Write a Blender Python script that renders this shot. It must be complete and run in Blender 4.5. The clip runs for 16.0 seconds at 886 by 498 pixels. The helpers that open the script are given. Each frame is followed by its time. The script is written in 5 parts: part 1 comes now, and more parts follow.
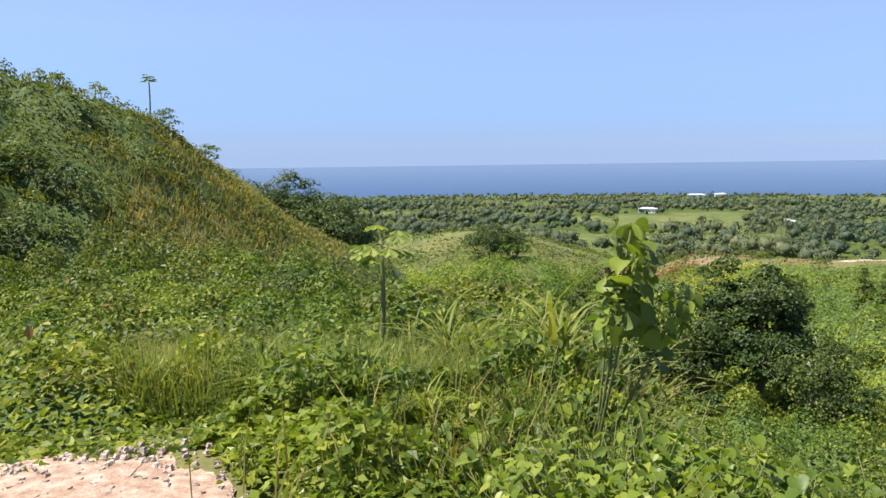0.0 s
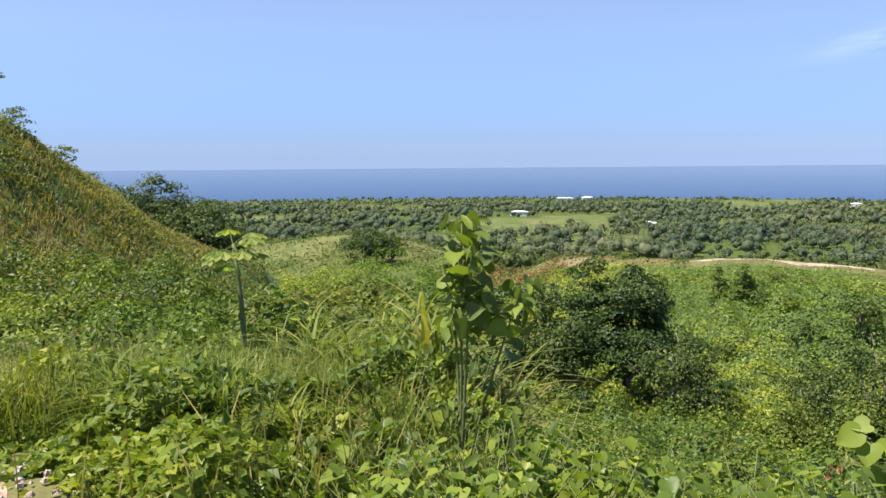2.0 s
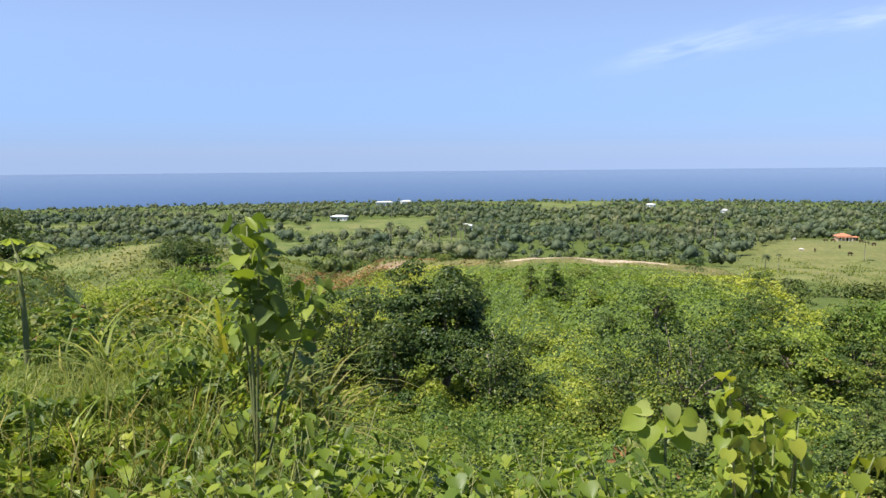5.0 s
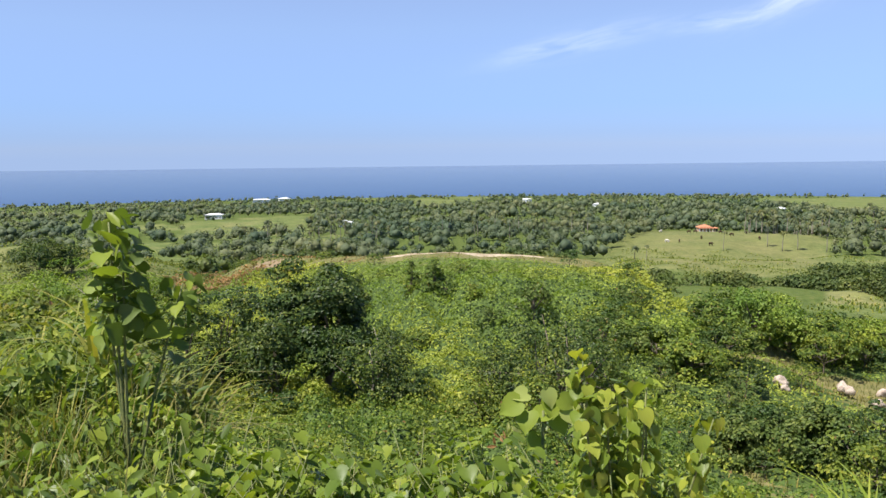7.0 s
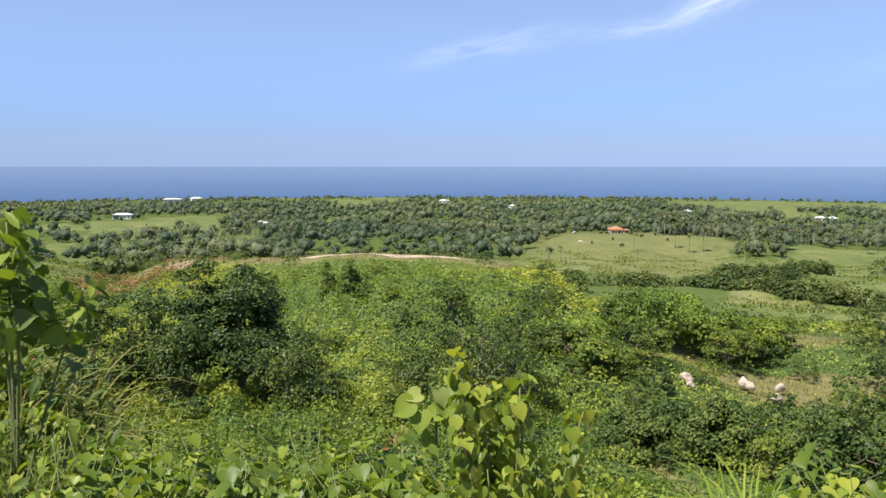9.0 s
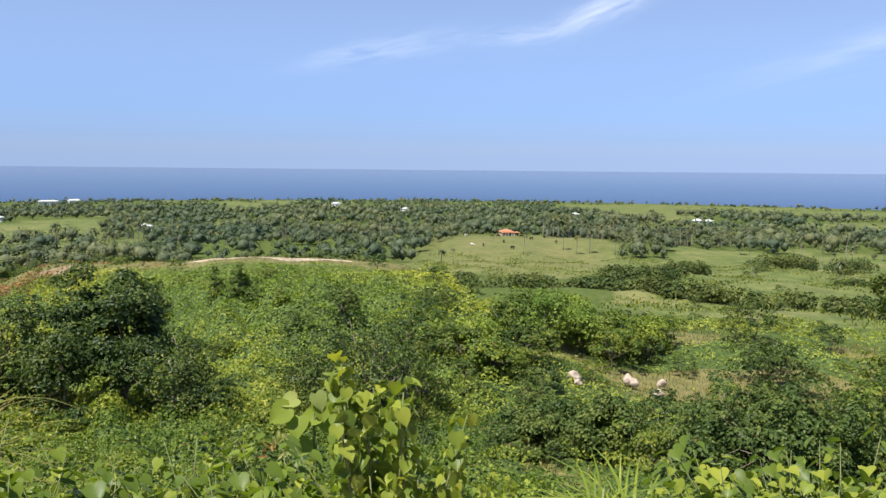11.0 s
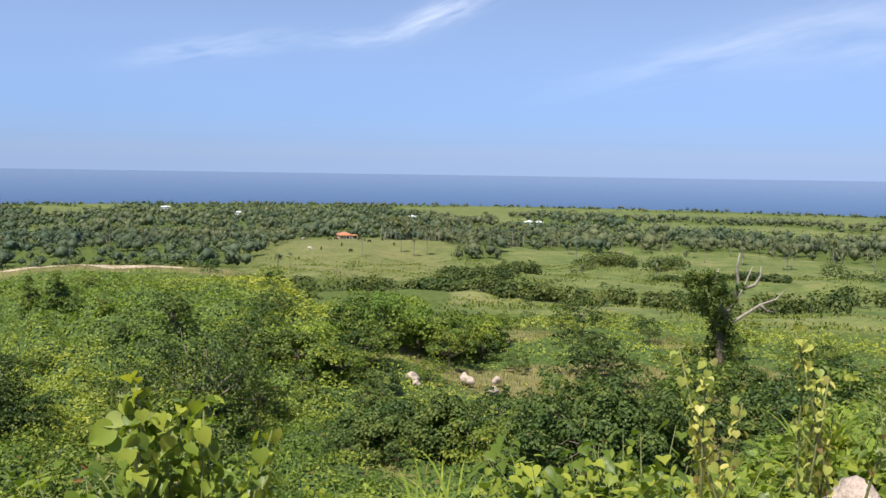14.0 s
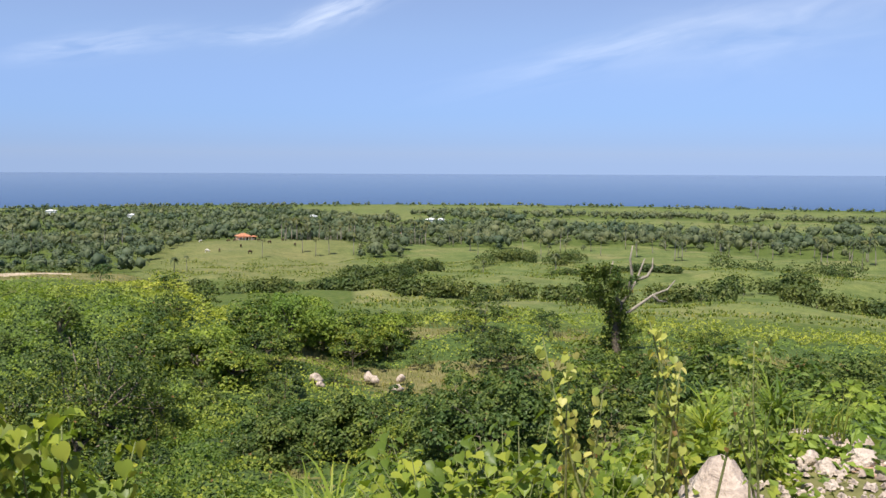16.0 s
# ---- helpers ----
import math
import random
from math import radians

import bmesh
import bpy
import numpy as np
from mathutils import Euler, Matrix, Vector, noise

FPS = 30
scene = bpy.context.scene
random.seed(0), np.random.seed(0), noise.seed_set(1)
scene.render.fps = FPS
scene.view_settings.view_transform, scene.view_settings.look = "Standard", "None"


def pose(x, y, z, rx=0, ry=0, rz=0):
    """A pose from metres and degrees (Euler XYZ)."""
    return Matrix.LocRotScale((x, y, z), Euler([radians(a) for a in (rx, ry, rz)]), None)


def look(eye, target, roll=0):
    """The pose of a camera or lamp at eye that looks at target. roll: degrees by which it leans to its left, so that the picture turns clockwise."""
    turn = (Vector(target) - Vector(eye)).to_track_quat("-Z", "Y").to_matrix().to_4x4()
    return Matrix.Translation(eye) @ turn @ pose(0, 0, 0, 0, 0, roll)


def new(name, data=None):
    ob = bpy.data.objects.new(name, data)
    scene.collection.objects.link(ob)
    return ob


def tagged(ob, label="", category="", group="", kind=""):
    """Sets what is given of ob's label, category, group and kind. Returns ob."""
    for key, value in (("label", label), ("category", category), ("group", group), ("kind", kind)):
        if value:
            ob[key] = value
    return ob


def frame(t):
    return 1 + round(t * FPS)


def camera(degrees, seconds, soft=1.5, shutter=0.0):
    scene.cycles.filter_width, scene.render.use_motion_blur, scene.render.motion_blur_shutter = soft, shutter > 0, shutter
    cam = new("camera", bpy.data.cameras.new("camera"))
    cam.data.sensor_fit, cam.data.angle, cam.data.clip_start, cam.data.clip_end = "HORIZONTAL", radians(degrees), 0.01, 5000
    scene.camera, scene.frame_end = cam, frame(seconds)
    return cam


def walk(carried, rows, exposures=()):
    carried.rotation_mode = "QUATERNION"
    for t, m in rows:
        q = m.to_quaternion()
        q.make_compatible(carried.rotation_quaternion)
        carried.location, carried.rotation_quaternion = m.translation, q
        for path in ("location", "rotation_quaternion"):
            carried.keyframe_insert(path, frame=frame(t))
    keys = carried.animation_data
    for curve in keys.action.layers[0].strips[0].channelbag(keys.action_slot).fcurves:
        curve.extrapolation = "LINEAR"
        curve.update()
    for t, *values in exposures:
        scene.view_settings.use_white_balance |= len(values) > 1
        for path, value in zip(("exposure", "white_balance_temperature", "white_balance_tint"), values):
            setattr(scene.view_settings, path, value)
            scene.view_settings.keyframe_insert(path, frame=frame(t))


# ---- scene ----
cam = camera(56.23, 16.0)


def view(x, y, z, bearing, pitch, roll):
    """Camera pose from a place, a compass bearing (0 is +y, clockwise), a pitch and a roll."""
    return pose(x, y, z, 90 + pitch, 0, -bearing) @ pose(0, 0, 0, 0, 0, -roll)


PATH = [
    (0.0, view(-0.066, -0.265, 1.712, -29.33, -6.46, 0.77)),
    (0.5, view(-0.106, -0.181, 1.695, -27.04, -6.44, 0.50)),
    (1.0, view(-0.132, -0.115, 1.685, -24.75, -6.51, 0.40)),
    (1.5, view(-0.124, -0.078, 1.683, -22.57, -6.49, 0.46)),
    (2.0, view(-0.110, -0.064, 1.682, -20.69, -6.29, 0.46)),
    (2.5, view(-0.107, -0.047, 1.676, -18.70, -6.21, 0.67)),
    (3.0, view(-0.100, -0.023, 1.676, -16.51, -6.27, 0.44)),
    (3.5, view(-0.083, -0.009, 1.681, -14.57, -6.20, 0.44)),
    (4.0, view(-0.049, -0.015, 1.687, -12.49, -6.17, 0.54)),
    (6.5, view(0.022, 0.138, 1.607, -2.00, -6.14, 0.55)),
    (7.0, view(0.015, 0.028, 1.639, 0.00, -6.43, 0.68)),
    (7.5, view(0.039, -0.000, 1.645, 1.42, -6.62, 0.40)),
    (8.0, view(0.074, 0.018, 1.638, 2.61, -6.45, -0.09)),
    (8.5, view(0.093, 0.008, 1.642, 3.91, -6.32, -0.03)),
    (9.0, view(0.101, -0.016, 1.642, 5.75, -6.39, -0.01)),
    (11.5, view(0.149, 0.017, 1.628, 14.84, -6.05, -0.57)),
    (12.0, view(0.150, -0.035, 1.648, 16.49, -5.99, -0.52)),
    (12.5, view(0.157, -0.063, 1.660, 18.38, -5.97, -0.55)),
    (13.0, view(0.171, -0.058, 1.656, 20.28, -5.88, -0.68)),
    (13.5, view(0.193, -0.037, 1.653, 22.30, -5.82, -0.77)),
    (14.0, view(0.230, -0.003, 1.655, 24.37, -5.83, -0.87)),
    (14.5, view(0.272, 0.007, 1.651, 26.10, -5.72, -0.83)),
    (15.0, view(0.294, -0.018, 1.647, 27.77, -5.75, -0.73)),
    (15.5, view(0.299, -0.054, 1.654, 29.30, -5.78, -0.48)),
    (16.0, view(0.300, -0.097, 1.670, 31.12, -5.89, -0.25)),
]
walk(cam, PATH, exposures=[(0.0, 0.90), (9.0, 0.78), (16.0, 0.62)])

# ---- world, sun ----
SUN_EL, SUN_AZ = 64.0, -122.0          # degrees; bearing clockwise from +y


def math_node(nt, op, a, b=None, c=None):
    n = nt.nodes.new("ShaderNodeMath")
    n.operation = op
    for i, v in enumerate((a, b, c)):
        if v is None:
            continue
        if isinstance(v, (int, float)):
            n.inputs[i].default_value = v
        else:
            nt.links.new(v, n.inputs[i])
    return n.outputs[0]


def ramp(nt, fac, stops):
    r = nt.nodes.new("ShaderNodeValToRGB")
    els = r.color_ramp.elements
    while len(els) < len(stops):
        els.new(0.5)
    for e, (p, c) in zip(els, stops):
        e.position, e.color = p, (*c, 1)
    if fac is not None:
        nt.links.new(fac, r.inputs[0])
    return r.outputs[0]


def make_world():
    w = bpy.data.worlds.new("sky")
    scene.world = w
    w.use_nodes = True
    nt = w.node_tree
    nt.nodes.clear()
    sky = nt.nodes.new("ShaderNodeTexSky")
    sky.sky_type = "NISHITA"
    sky.sun_disc = False
    sky.sun_elevation, sky.sun_rotation = radians(SUN_EL), radians(SUN_AZ)
    sky.air_density, sky.dust_density, sky.ozone_density = 1.0, 0.0, 6.0
    tc = nt.nodes.new("ShaderNodeTexCoord")
    sep = nt.nodes.new("ShaderNodeSeparateXYZ")
    nt.links.new(tc.outputs["Generated"], sep.inputs[0])
    # the sky goes on unchanged a little below the horizon
    low = math_node(nt, "MAXIMUM", sep.outputs[2], 0.012)
    lift = nt.nodes.new("ShaderNodeCombineXYZ")
    for i, v in enumerate((sep.outputs[0], sep.outputs[1], low)):
        nt.links.new(v, lift.inputs[i])
    nt.links.new(lift.outputs[0], sky.inputs["Vector"])
    az = math_node(nt, "ARCTAN2", sep.outputs[0], sep.outputs[1])
    el = math_node(nt, "ARCSINE", sep.outputs[2])
    total = None
    # wisps of cirrus: bearing, elevation, length, width, slope, strength
    for b, e, length, width, slope, amount in ((24.0, 10.0, 3.6, 0.8, 0.38, 0.44), (18.5, 8.3, 3.0, 0.5, 0.1, 0.22), (9.0, 7.3, 4.6, 0.7, 0.18, 0.26),
                                               (42.0, 7.4, 8.0, 1.0, 0.22, 0.20), (-37.0, 11.5, 1.6, 0.6, 0.1, 0.2),
                                               (52.0, 8.6, 7.0, 2.2, 0.12, 0.22)):
        da = math_node(nt, "SUBTRACT", az, radians(b))
        de = math_node(nt, "SUBTRACT", el, radians(e))
        across = math_node(nt, "SUBTRACT", de, math_node(nt, "MULTIPLY", da, slope))
        u = math_node(nt, "DIVIDE", da, radians(length))
        v = math_node(nt, "DIVIDE", across, radians(width))
        comb = nt.nodes.new("ShaderNodeCombineXYZ")
        nt.links.new(u, comb.inputs[0])
        nt.links.new(v, comb.inputs[1])
        comb.inputs[2].default_value = b
        noi = nt.nodes.new("ShaderNodeTexNoise")
        noi.inputs["Scale"].default_value = 1.3
        noi.inputs["Detail"].default_value = 6
        noi.inputs["Distortion"].default_value = 0.6
        nt.links.new(comb.outputs[0], noi.inputs["Vector"])
        q = math_node(nt, "ADD", math_node(nt, "MULTIPLY", u, u), math_node(nt, "MULTIPLY", v, v))
        g = math_node(nt, "EXPONENT", math_node(nt, "MULTIPLY", q, -1.0))
        n2 = math_node(nt, "MULTIPLY", math_node(nt, "MAXIMUM", math_node(nt, "SUBTRACT", noi.outputs[0], 0.3), 0.0), 2.4 * amount)
        m = math_node(nt, "MULTIPLY", g, n2)
        total = m if total is None else math_node(nt, "ADD", total, m)
    total = math_node(nt, "MINIMUM", total, 0.85)
    mix = nt.nodes.new("ShaderNodeMixRGB")
    nt.links.new(total, mix.inputs[0])
    tint = nt.nodes.new("ShaderNodeMixRGB")
    tint.blend_type = "MULTIPLY"
    tint.inputs[0].default_value = 1.0
    high = ramp(nt, math_node(nt, "DIVIDE", el, radians(24.0)), SKY_TINT)
    nt.links.new(high, tint.inputs[2])
    nt.links.new(sky.outputs[0], tint.inputs[1])
    nt.links.new(tint.outputs[0], mix.inputs[1])
    mix.inputs[2].default_value = (8.0, 8.4, 9.2, 1)
    bg = nt.nodes.new("ShaderNodeBackground")
    bg.inputs[1].default_value = SKY_STRENGTH
    out = nt.nodes.new("ShaderNodeOutputWorld")
    nt.links.new(mix.outputs[0], bg.inputs[0])
    nt.links.new(bg.outputs[0], out.inputs[0])


SKY_STRENGTH = 0.10
SKY_TINT = [(0.0, (0.335, 0.44, 0.84)), (0.06, (0.37, 0.465, 0.83)), (0.14, (0.48, 0.55, 0.85)), (0.35, (0.87, 0.78, 0.88)), (0.46, (1.02, 0.85, 0.89)), (0.7, (0.98, 0.83, 0.88)), (1.0, (0.78, 0.72, 0.80))]
make_world()
sun_data = bpy.data.lights.new("sun", "SUN")
sun_data.energy, sun_data.angle, sun_data.color = 5.0, radians(0.5), (1.0, 0.95, 0.86)
sun = new("sun", sun_data)
sun_dir = Vector((math.sin(radians(SUN_AZ)) * math.cos(radians(SUN_EL)), math.cos(radians(SUN_AZ)) * math.cos(radians(SUN_EL)), math.sin(radians(SUN_EL))))
sun.matrix_world = look(sun_dir * 50, (0, 0, 0))


# ---- materials ----
def noise_node(nt, scale, detail=4, vector=None, rough=0.55):
    n = nt.nodes.new("ShaderNodeTexNoise")
    n.inputs["Scale"].default_value, n.inputs["Detail"].default_value, n.inputs["Roughness"].default_value = scale, detail, rough
    if vector is None:
        vector = position(nt)
    nt.links.new(vector, n.inputs["Vector"])
    return n.outputs[0]


def position(nt):
    return nt.nodes.new("ShaderNodeNewGeometry").outputs["Position"]


def mixc(nt, fac, a, b, mode="MIX"):
    m = nt.nodes.new("ShaderNodeMixRGB")
    m.blend_type = mode
    for i, v in enumerate((fac, a, b)):
        if isinstance(v, (int, float)):
            m.inputs[i].default_value = v
        elif isinstance(v, tuple):
            m.inputs[i].default_value = (*v, 1)
        else:
            nt.links.new(v, m.inputs[i])
    return m.outputs[0]


def material(name):
    m = bpy.data.materials.new(name)
    m.use_nodes = True
    nt = m.node_tree
    return m, nt, nt.nodes["Principled BSDF"]


def leaf_material(name, stops, gloss=0.45, through_light=0.42, patch=0.25, brown=0.0, contrast=1.0):
    """Leaves: each its own shade, patches of growth, some light passing through."""
    m, nt, bsdf = material(name)
    geo = nt.nodes.new("ShaderNodeNewGeometry")
    isl = geo.outputs["Random Per Island"]
    mid = stops[len(stops) // 2][1]
    stops = [(p, tuple(m + contrast * (v - m) for v, m in zip(c, mid))) for p, c in stops]
    col = ramp(nt, isl, [(p, (c[0] * 2.08, c[1] * 1.38, c[2] * 1.8)) for p, c in stops])
    big = noise_node(nt, patch, 3)
    fine = noise_node(nt, patch * 5, 3)
    col = mixc(nt, ramp(nt, big, [(0.36, (0, 0, 0)), (0.64, (1, 1, 1))]), mixc(nt, 1.0, col, (0.62, 0.76, 0.72), "MULTIPLY"), mixc(nt, 1.0, col, (1.22, 1.14, 0.9), "MULTIPLY"))
    col = mixc(nt, ramp(nt, fine, [(0.38, (0, 0, 0)), (0.62, (1, 1, 1))]), mixc(nt, 1.0, col, (0.84, 0.90, 0.9), "MULTIPLY"), mixc(nt, 1.0, col, (1.12, 1.07, 0.97), "MULTIPLY"))
    if brown:
        pick = math_node(nt, "LESS_THAN", math_node(nt, "FRACT", math_node(nt, "MULTIPLY", isl, 37.7)), brown)
        col = mixc(nt, pick, col, (0.22, 0.13, 0.05))
    nt.links.new(col, bsdf.inputs["Base Color"])
    bsdf.inputs["Roughness"].default_value = gloss
    bsdf.inputs["Specular IOR Level"].default_value = 0.22
    tr = nt.nodes.new("ShaderNodeBsdfTranslucent")
    nt.links.new(mixc(nt, 1.0, col, (1.25, 1.35, 0.55), "MULTIPLY"), tr.inputs[0])
    mx = nt.nodes.new("ShaderNodeMixShader")
    mx.inputs[0].default_value = through_light
    nt.links.new(bsdf.outputs[0], mx.inputs[1])
    nt.links.new(tr.outputs[0], mx.inputs[2])
    nt.links.new(mx.outputs[0], nt.nodes["Material Output"].inputs[0])
    return m


def rough_material(name, stops, scale, rough=0.9, bump=0.4, fine=8.0, metal=0.0):
    m, nt, bsdf = material(name)
    a = noise_node(nt, scale, 6)
    b = noise_node(nt, scale * fine, 4)
    col = ramp(nt, a, stops)
    col = mixc(nt, 0.6, col, ramp(nt, b, [(0.3, (0.6, 0.6, 0.6)), (0.7, (1.25, 1.25, 1.25))]), "MULTIPLY")
    nt.links.new(col, bsdf.inputs["Base Color"])
    bsdf.inputs["Roughness"].default_value = rough
    bsdf.inputs["Metallic"].default_value = metal
    bsdf.inputs["Specular IOR Level"].default_value = 0.25
    bp = nt.nodes.new("ShaderNodeBump")
    bp.inputs["Strength"].default_value = bump
    bp.inputs["Distance"].default_value = 0.3 / scale
    nt.links.new(math_node(nt, "ADD", a, math_node(nt, "MULTIPLY", b, 0.4)), bp.inputs["Height"])
    nt.links.new(bp.outputs[0], bsdf.inputs["Normal"])
    return m


LEAF_BRIGHT = leaf_material("bright_leaf", [(0.0, (0.050, 0.110, 0.016)), (0.5, (0.092, 0.182, 0.024)), (1.0, (0.155, 0.25, 0.036))], 0.4, 0.38)
LEAF_VINE = leaf_material("vine_leaf", [(0.0, (0.052, 0.115, 0.018)), (0.5, (0.102, 0.20, 0.027)), (1.0, (0.148, 0.265, 0.042))], 0.5, 0.34, 0.12)
LEAF_SHRUB = leaf_material("shrub_leaf", [(0.0, (0.033, 0.076, 0.014)), (0.6, (0.066, 0.135, 0.021)), (1.0, (0.13, 0.21, 0.034))], 0.5, 0.34, 0.2, 0.005)
LEAF_VALLEY = leaf_material("valley_leaf", [(0.0, (0.036, 0.086, 0.014)), (0.6, (0.080, 0.158, 0.022)), (1.0, (0.15, 0.24, 0.036))], 0.5, 0.34, 0.16, 0.005)
LEAF_HILL = leaf_material("hill_leaf", [(0.0, (0.036, 0.072, 0.014)), (0.6, (0.070, 0.122, 0.022)), (1.0, (0.125, 0.18, 0.036))], 0.5, 0.3, 0.2, 0.02)
LEAF_HEDGE = leaf_material("hedge_leaf", [(0.0, (0.028, 0.058, 0.016)), (0.6, (0.048, 0.094, 0.024)), (1.0, (0.080, 0.135, 0.036))], 0.55, 0.28, 0.1, 0.0, 0.8)
LEAF_SLOPE = leaf_material("slope_creeper_leaf", [(0.0, (0.088, 0.158, 0.027)), (0.5, (0.144, 0.245, 0.039)), (1.0, (0.195, 0.305, 0.055))], 0.5, 0.36, 0.07, 0.0, 0.65)
LEAF_BROWN = leaf_material("withered_scrub_leaf", [(0.0, (0.07, 0.07, 0.03)), (0.5, (0.12, 0.115, 0.045)), (1.0, (0.18, 0.155, 0.07))], 0.7, 0.25, 0.3)
LEAF_DARK = leaf_material("dark_leaf", [(0.0, (0.014, 0.038, 0.010)), (0.6, (0.034, 0.078, 0.017)), (1.0, (0.075, 0.135, 0.028))], 0.45, 0.28, 0.3)
LEAF_OLIVE = leaf_material("olive_leaf", [(0.0, (0.026, 0.062, 0.014)), (0.6, (0.048, 0.104, 0.022)), (1.0, (0.082, 0.15, 0.034))], 0.5, 0.3, 0.3, 0.005)
LEAF_YELLOW = leaf_material("yellowing_leaf", [(0.0, (0.10, 0.19, 0.04)), (0.5, (0.185, 0.29, 0.065)), (1.0, (0.26, 0.36, 0.12))], 0.45, 0.4, 0.5, 0.02)
LEAF_GRASS = leaf_material("grass_blade", [(0.0, (0.05, 0.10, 0.018)), (0.6, (0.09, 0.165, 0.03)), (1.0, (0.16, 0.22, 0.05))], 0.5, 0.35, 0.4)
LEAF_DRY = leaf_material("dry_grass_blade", [(0.0, (0.066, 0.10, 0.024)), (0.5, (0.112, 0.148, 0.036)), (1.0, (0.17, 0.20, 0.058))], 0.6, 0.3, 0.25)
# distance haze put into the leaf colour: greyer, bluer, with less contrast
LEAF_FAR = leaf_material("hazed_woodland_leaf", [(0.0, (0.034, 0.064, 0.032)), (0.6, (0.054, 0.100, 0.048)), (1.0, (0.092, 0.148, 0.072))], 0.6, 0.25, 0.012, 0.0, 0.55)
LEAF_PALM = leaf_material("palm_frond", [(0.0, (0.03, 0.055, 0.02)), (0.6, (0.055, 0.09, 0.03)), (1.0, (0.09, 0.13, 0.045))], 0.45, 0.2, 0.05)
BARK = rough_material("bark", [(0.3, (0.09, 0.07, 0.05)), (0.7, (0.24, 0.20, 0.15))], 6.0)
BARK_PALE = rough_material("pale_bark", [(0.3, (0.20, 0.17, 0.13)), (0.7, (0.36, 0.32, 0.26))], 5.0)
STEM = rough_material("green_stem", [(0.3, (0.10, 0.14, 0.04)), (0.7, (0.2, 0.2, 0.08))], 20.0, 0.6)
GRAVEL = rough_material("pink_gravel", [(0.3, (0.28, 0.17, 0.11)), (0.5, (0.42, 0.29, 0.21)), (0.7, (0.56, 0.44, 0.34))], 9.0, 0.95, 0.6)
SAND = rough_material("pale_track_sand", [(0.3, (0.28, 0.22, 0.14)), (0.7, (0.50, 0.41, 0.30))], 0.6, 0.95)
EARTH = rough_material("orange_earth", [(0.3, (0.18, 0.13, 0.07)), (0.7, (0.29, 0.22, 0.135))], 0.8, 0.95)
ROCK = rough_material("pale_limestone", [(0.25, (0.28, 0.21, 0.17)), (0.5, (0.46, 0.37, 0.30)), (0.75, (0.59, 0.50, 0.42))], 3.0, 0.9, 0.7)
ROOF_TILE = rough_material("orange_roof_tile", [(0.3, (0.38, 0.15, 0.08)), (0.7, (0.50, 0.23, 0.13))], 2.0)
PLASTER = rough_material("peach_plaster", [(0.3, (0.62, 0.40, 0.28)), (0.7, (0.72, 0.50, 0.36))], 1.0)
WHITE_WALL = rough_material("white_plaster", [(0.3, (0.68, 0.68, 0.66)), (0.7, (0.80, 0.80, 0.78))], 1.0)
METAL_ROOF = rough_material("pale_metal_roof", [(0.3, (0.5, 0.5, 0.5)), (0.7, (0.7, 0.7, 0.7))], 0.5, 0.5)
DARK_PANE = rough_material("dark_window_glass", [(0.3, (0.02, 0.025, 0.03)), (0.7, (0.04, 0.045, 0.05))], 1.0, 0.15)
COW_DARK = rough_material("dark_hide", [(0.3, (0.03, 0.02, 0.015)), (0.7, (0.09, 0.05, 0.03))], 1.0)
COW_PALE = rough_material("pale_hide", [(0.3, (0.5, 0.45, 0.38)), (0.7, (0.7, 0.66, 0.6))], 1.0)
PETAL = rough_material("withered_petal", [(0.3, (0.16, 0.07, 0.03)), (0.7, (0.26, 0.16, 0.05))], 30.0)


def ground_material():
    """Soil, grass and dry grass, mixed by what grows where."""
    m, nt, bsdf = material("ground_soil")

    def attribute(name):
        a = nt.nodes.new("ShaderNodeAttribute")
        a.attribute_name = name
        return a.outputs["Fac"]
    p = position(nt)
    n1, n2, n3 = noise_node(nt, 0.05, 5, p), noise_node(nt, 0.7, 5, p), noise_node(nt, 6.0, 4, p)
    soil = ramp(nt, n2, [(0.3, (0.05, 0.075, 0.018)), (0.55, (0.085, 0.115, 0.026)), (0.75, (0.14, 0.135, 0.05))])
    grass = ramp(nt, n1, [(0.3, (0.095, 0.130, 0.040)), (0.5, (0.130, 0.156, 0.052)), (0.7, (0.18, 0.18, 0.075))])
    n4 = noise_node(nt, 0.16, 6, p, 0.7)
    grass = mixc(nt, 0.85, grass, ramp(nt, n4, [(0.32, (0.50, 0.60, 0.5)), (0.5, (1, 1, 1)), (0.7, (1.35, 1.25, 1.2))]), "MULTIPLY")
    grass = mixc(nt, 0.7, grass, ramp(nt, n2, [(0.3, (0.65, 0.7, 0.6)), (0.7, (1.2, 1.15, 1.1))]), "MULTIPLY")
    dry = ramp(nt, n2, [(0.3, (0.12, 0.12, 0.045)), (0.55, (0.175, 0.16, 0.065)), (0.75, (0.25, 0.20, 0.095))])
    col = mixc(nt, attribute("pasture"), soil, grass)
    col = mixc(nt, attribute("dry"), col, dry)
    col = mixc(nt, 0.5, col, ramp(nt, n3, [(0.3, (0.6, 0.6, 0.6)), (0.7, (1.3, 1.3, 1.3))]), "MULTIPLY")
    nt.links.new(col, bsdf.inputs["Base Color"])
    bsdf.inputs["Roughness"].default_value = 0.95
    bsdf.inputs["Specular IOR Level"].default_value = 0.1
    bp = nt.nodes.new("ShaderNodeBump")
    bp.inputs["Strength"].default_value, bp.inputs["Distance"].default_value = 0.5, 0.3
    nt.links.new(math_node(nt, "ADD", n2, math_node(nt, "MULTIPLY", n3, 0.3)), bp.inputs["Height"])
    nt.links.new(bp.outputs[0], bsdf.inputs["Normal"])
    return m


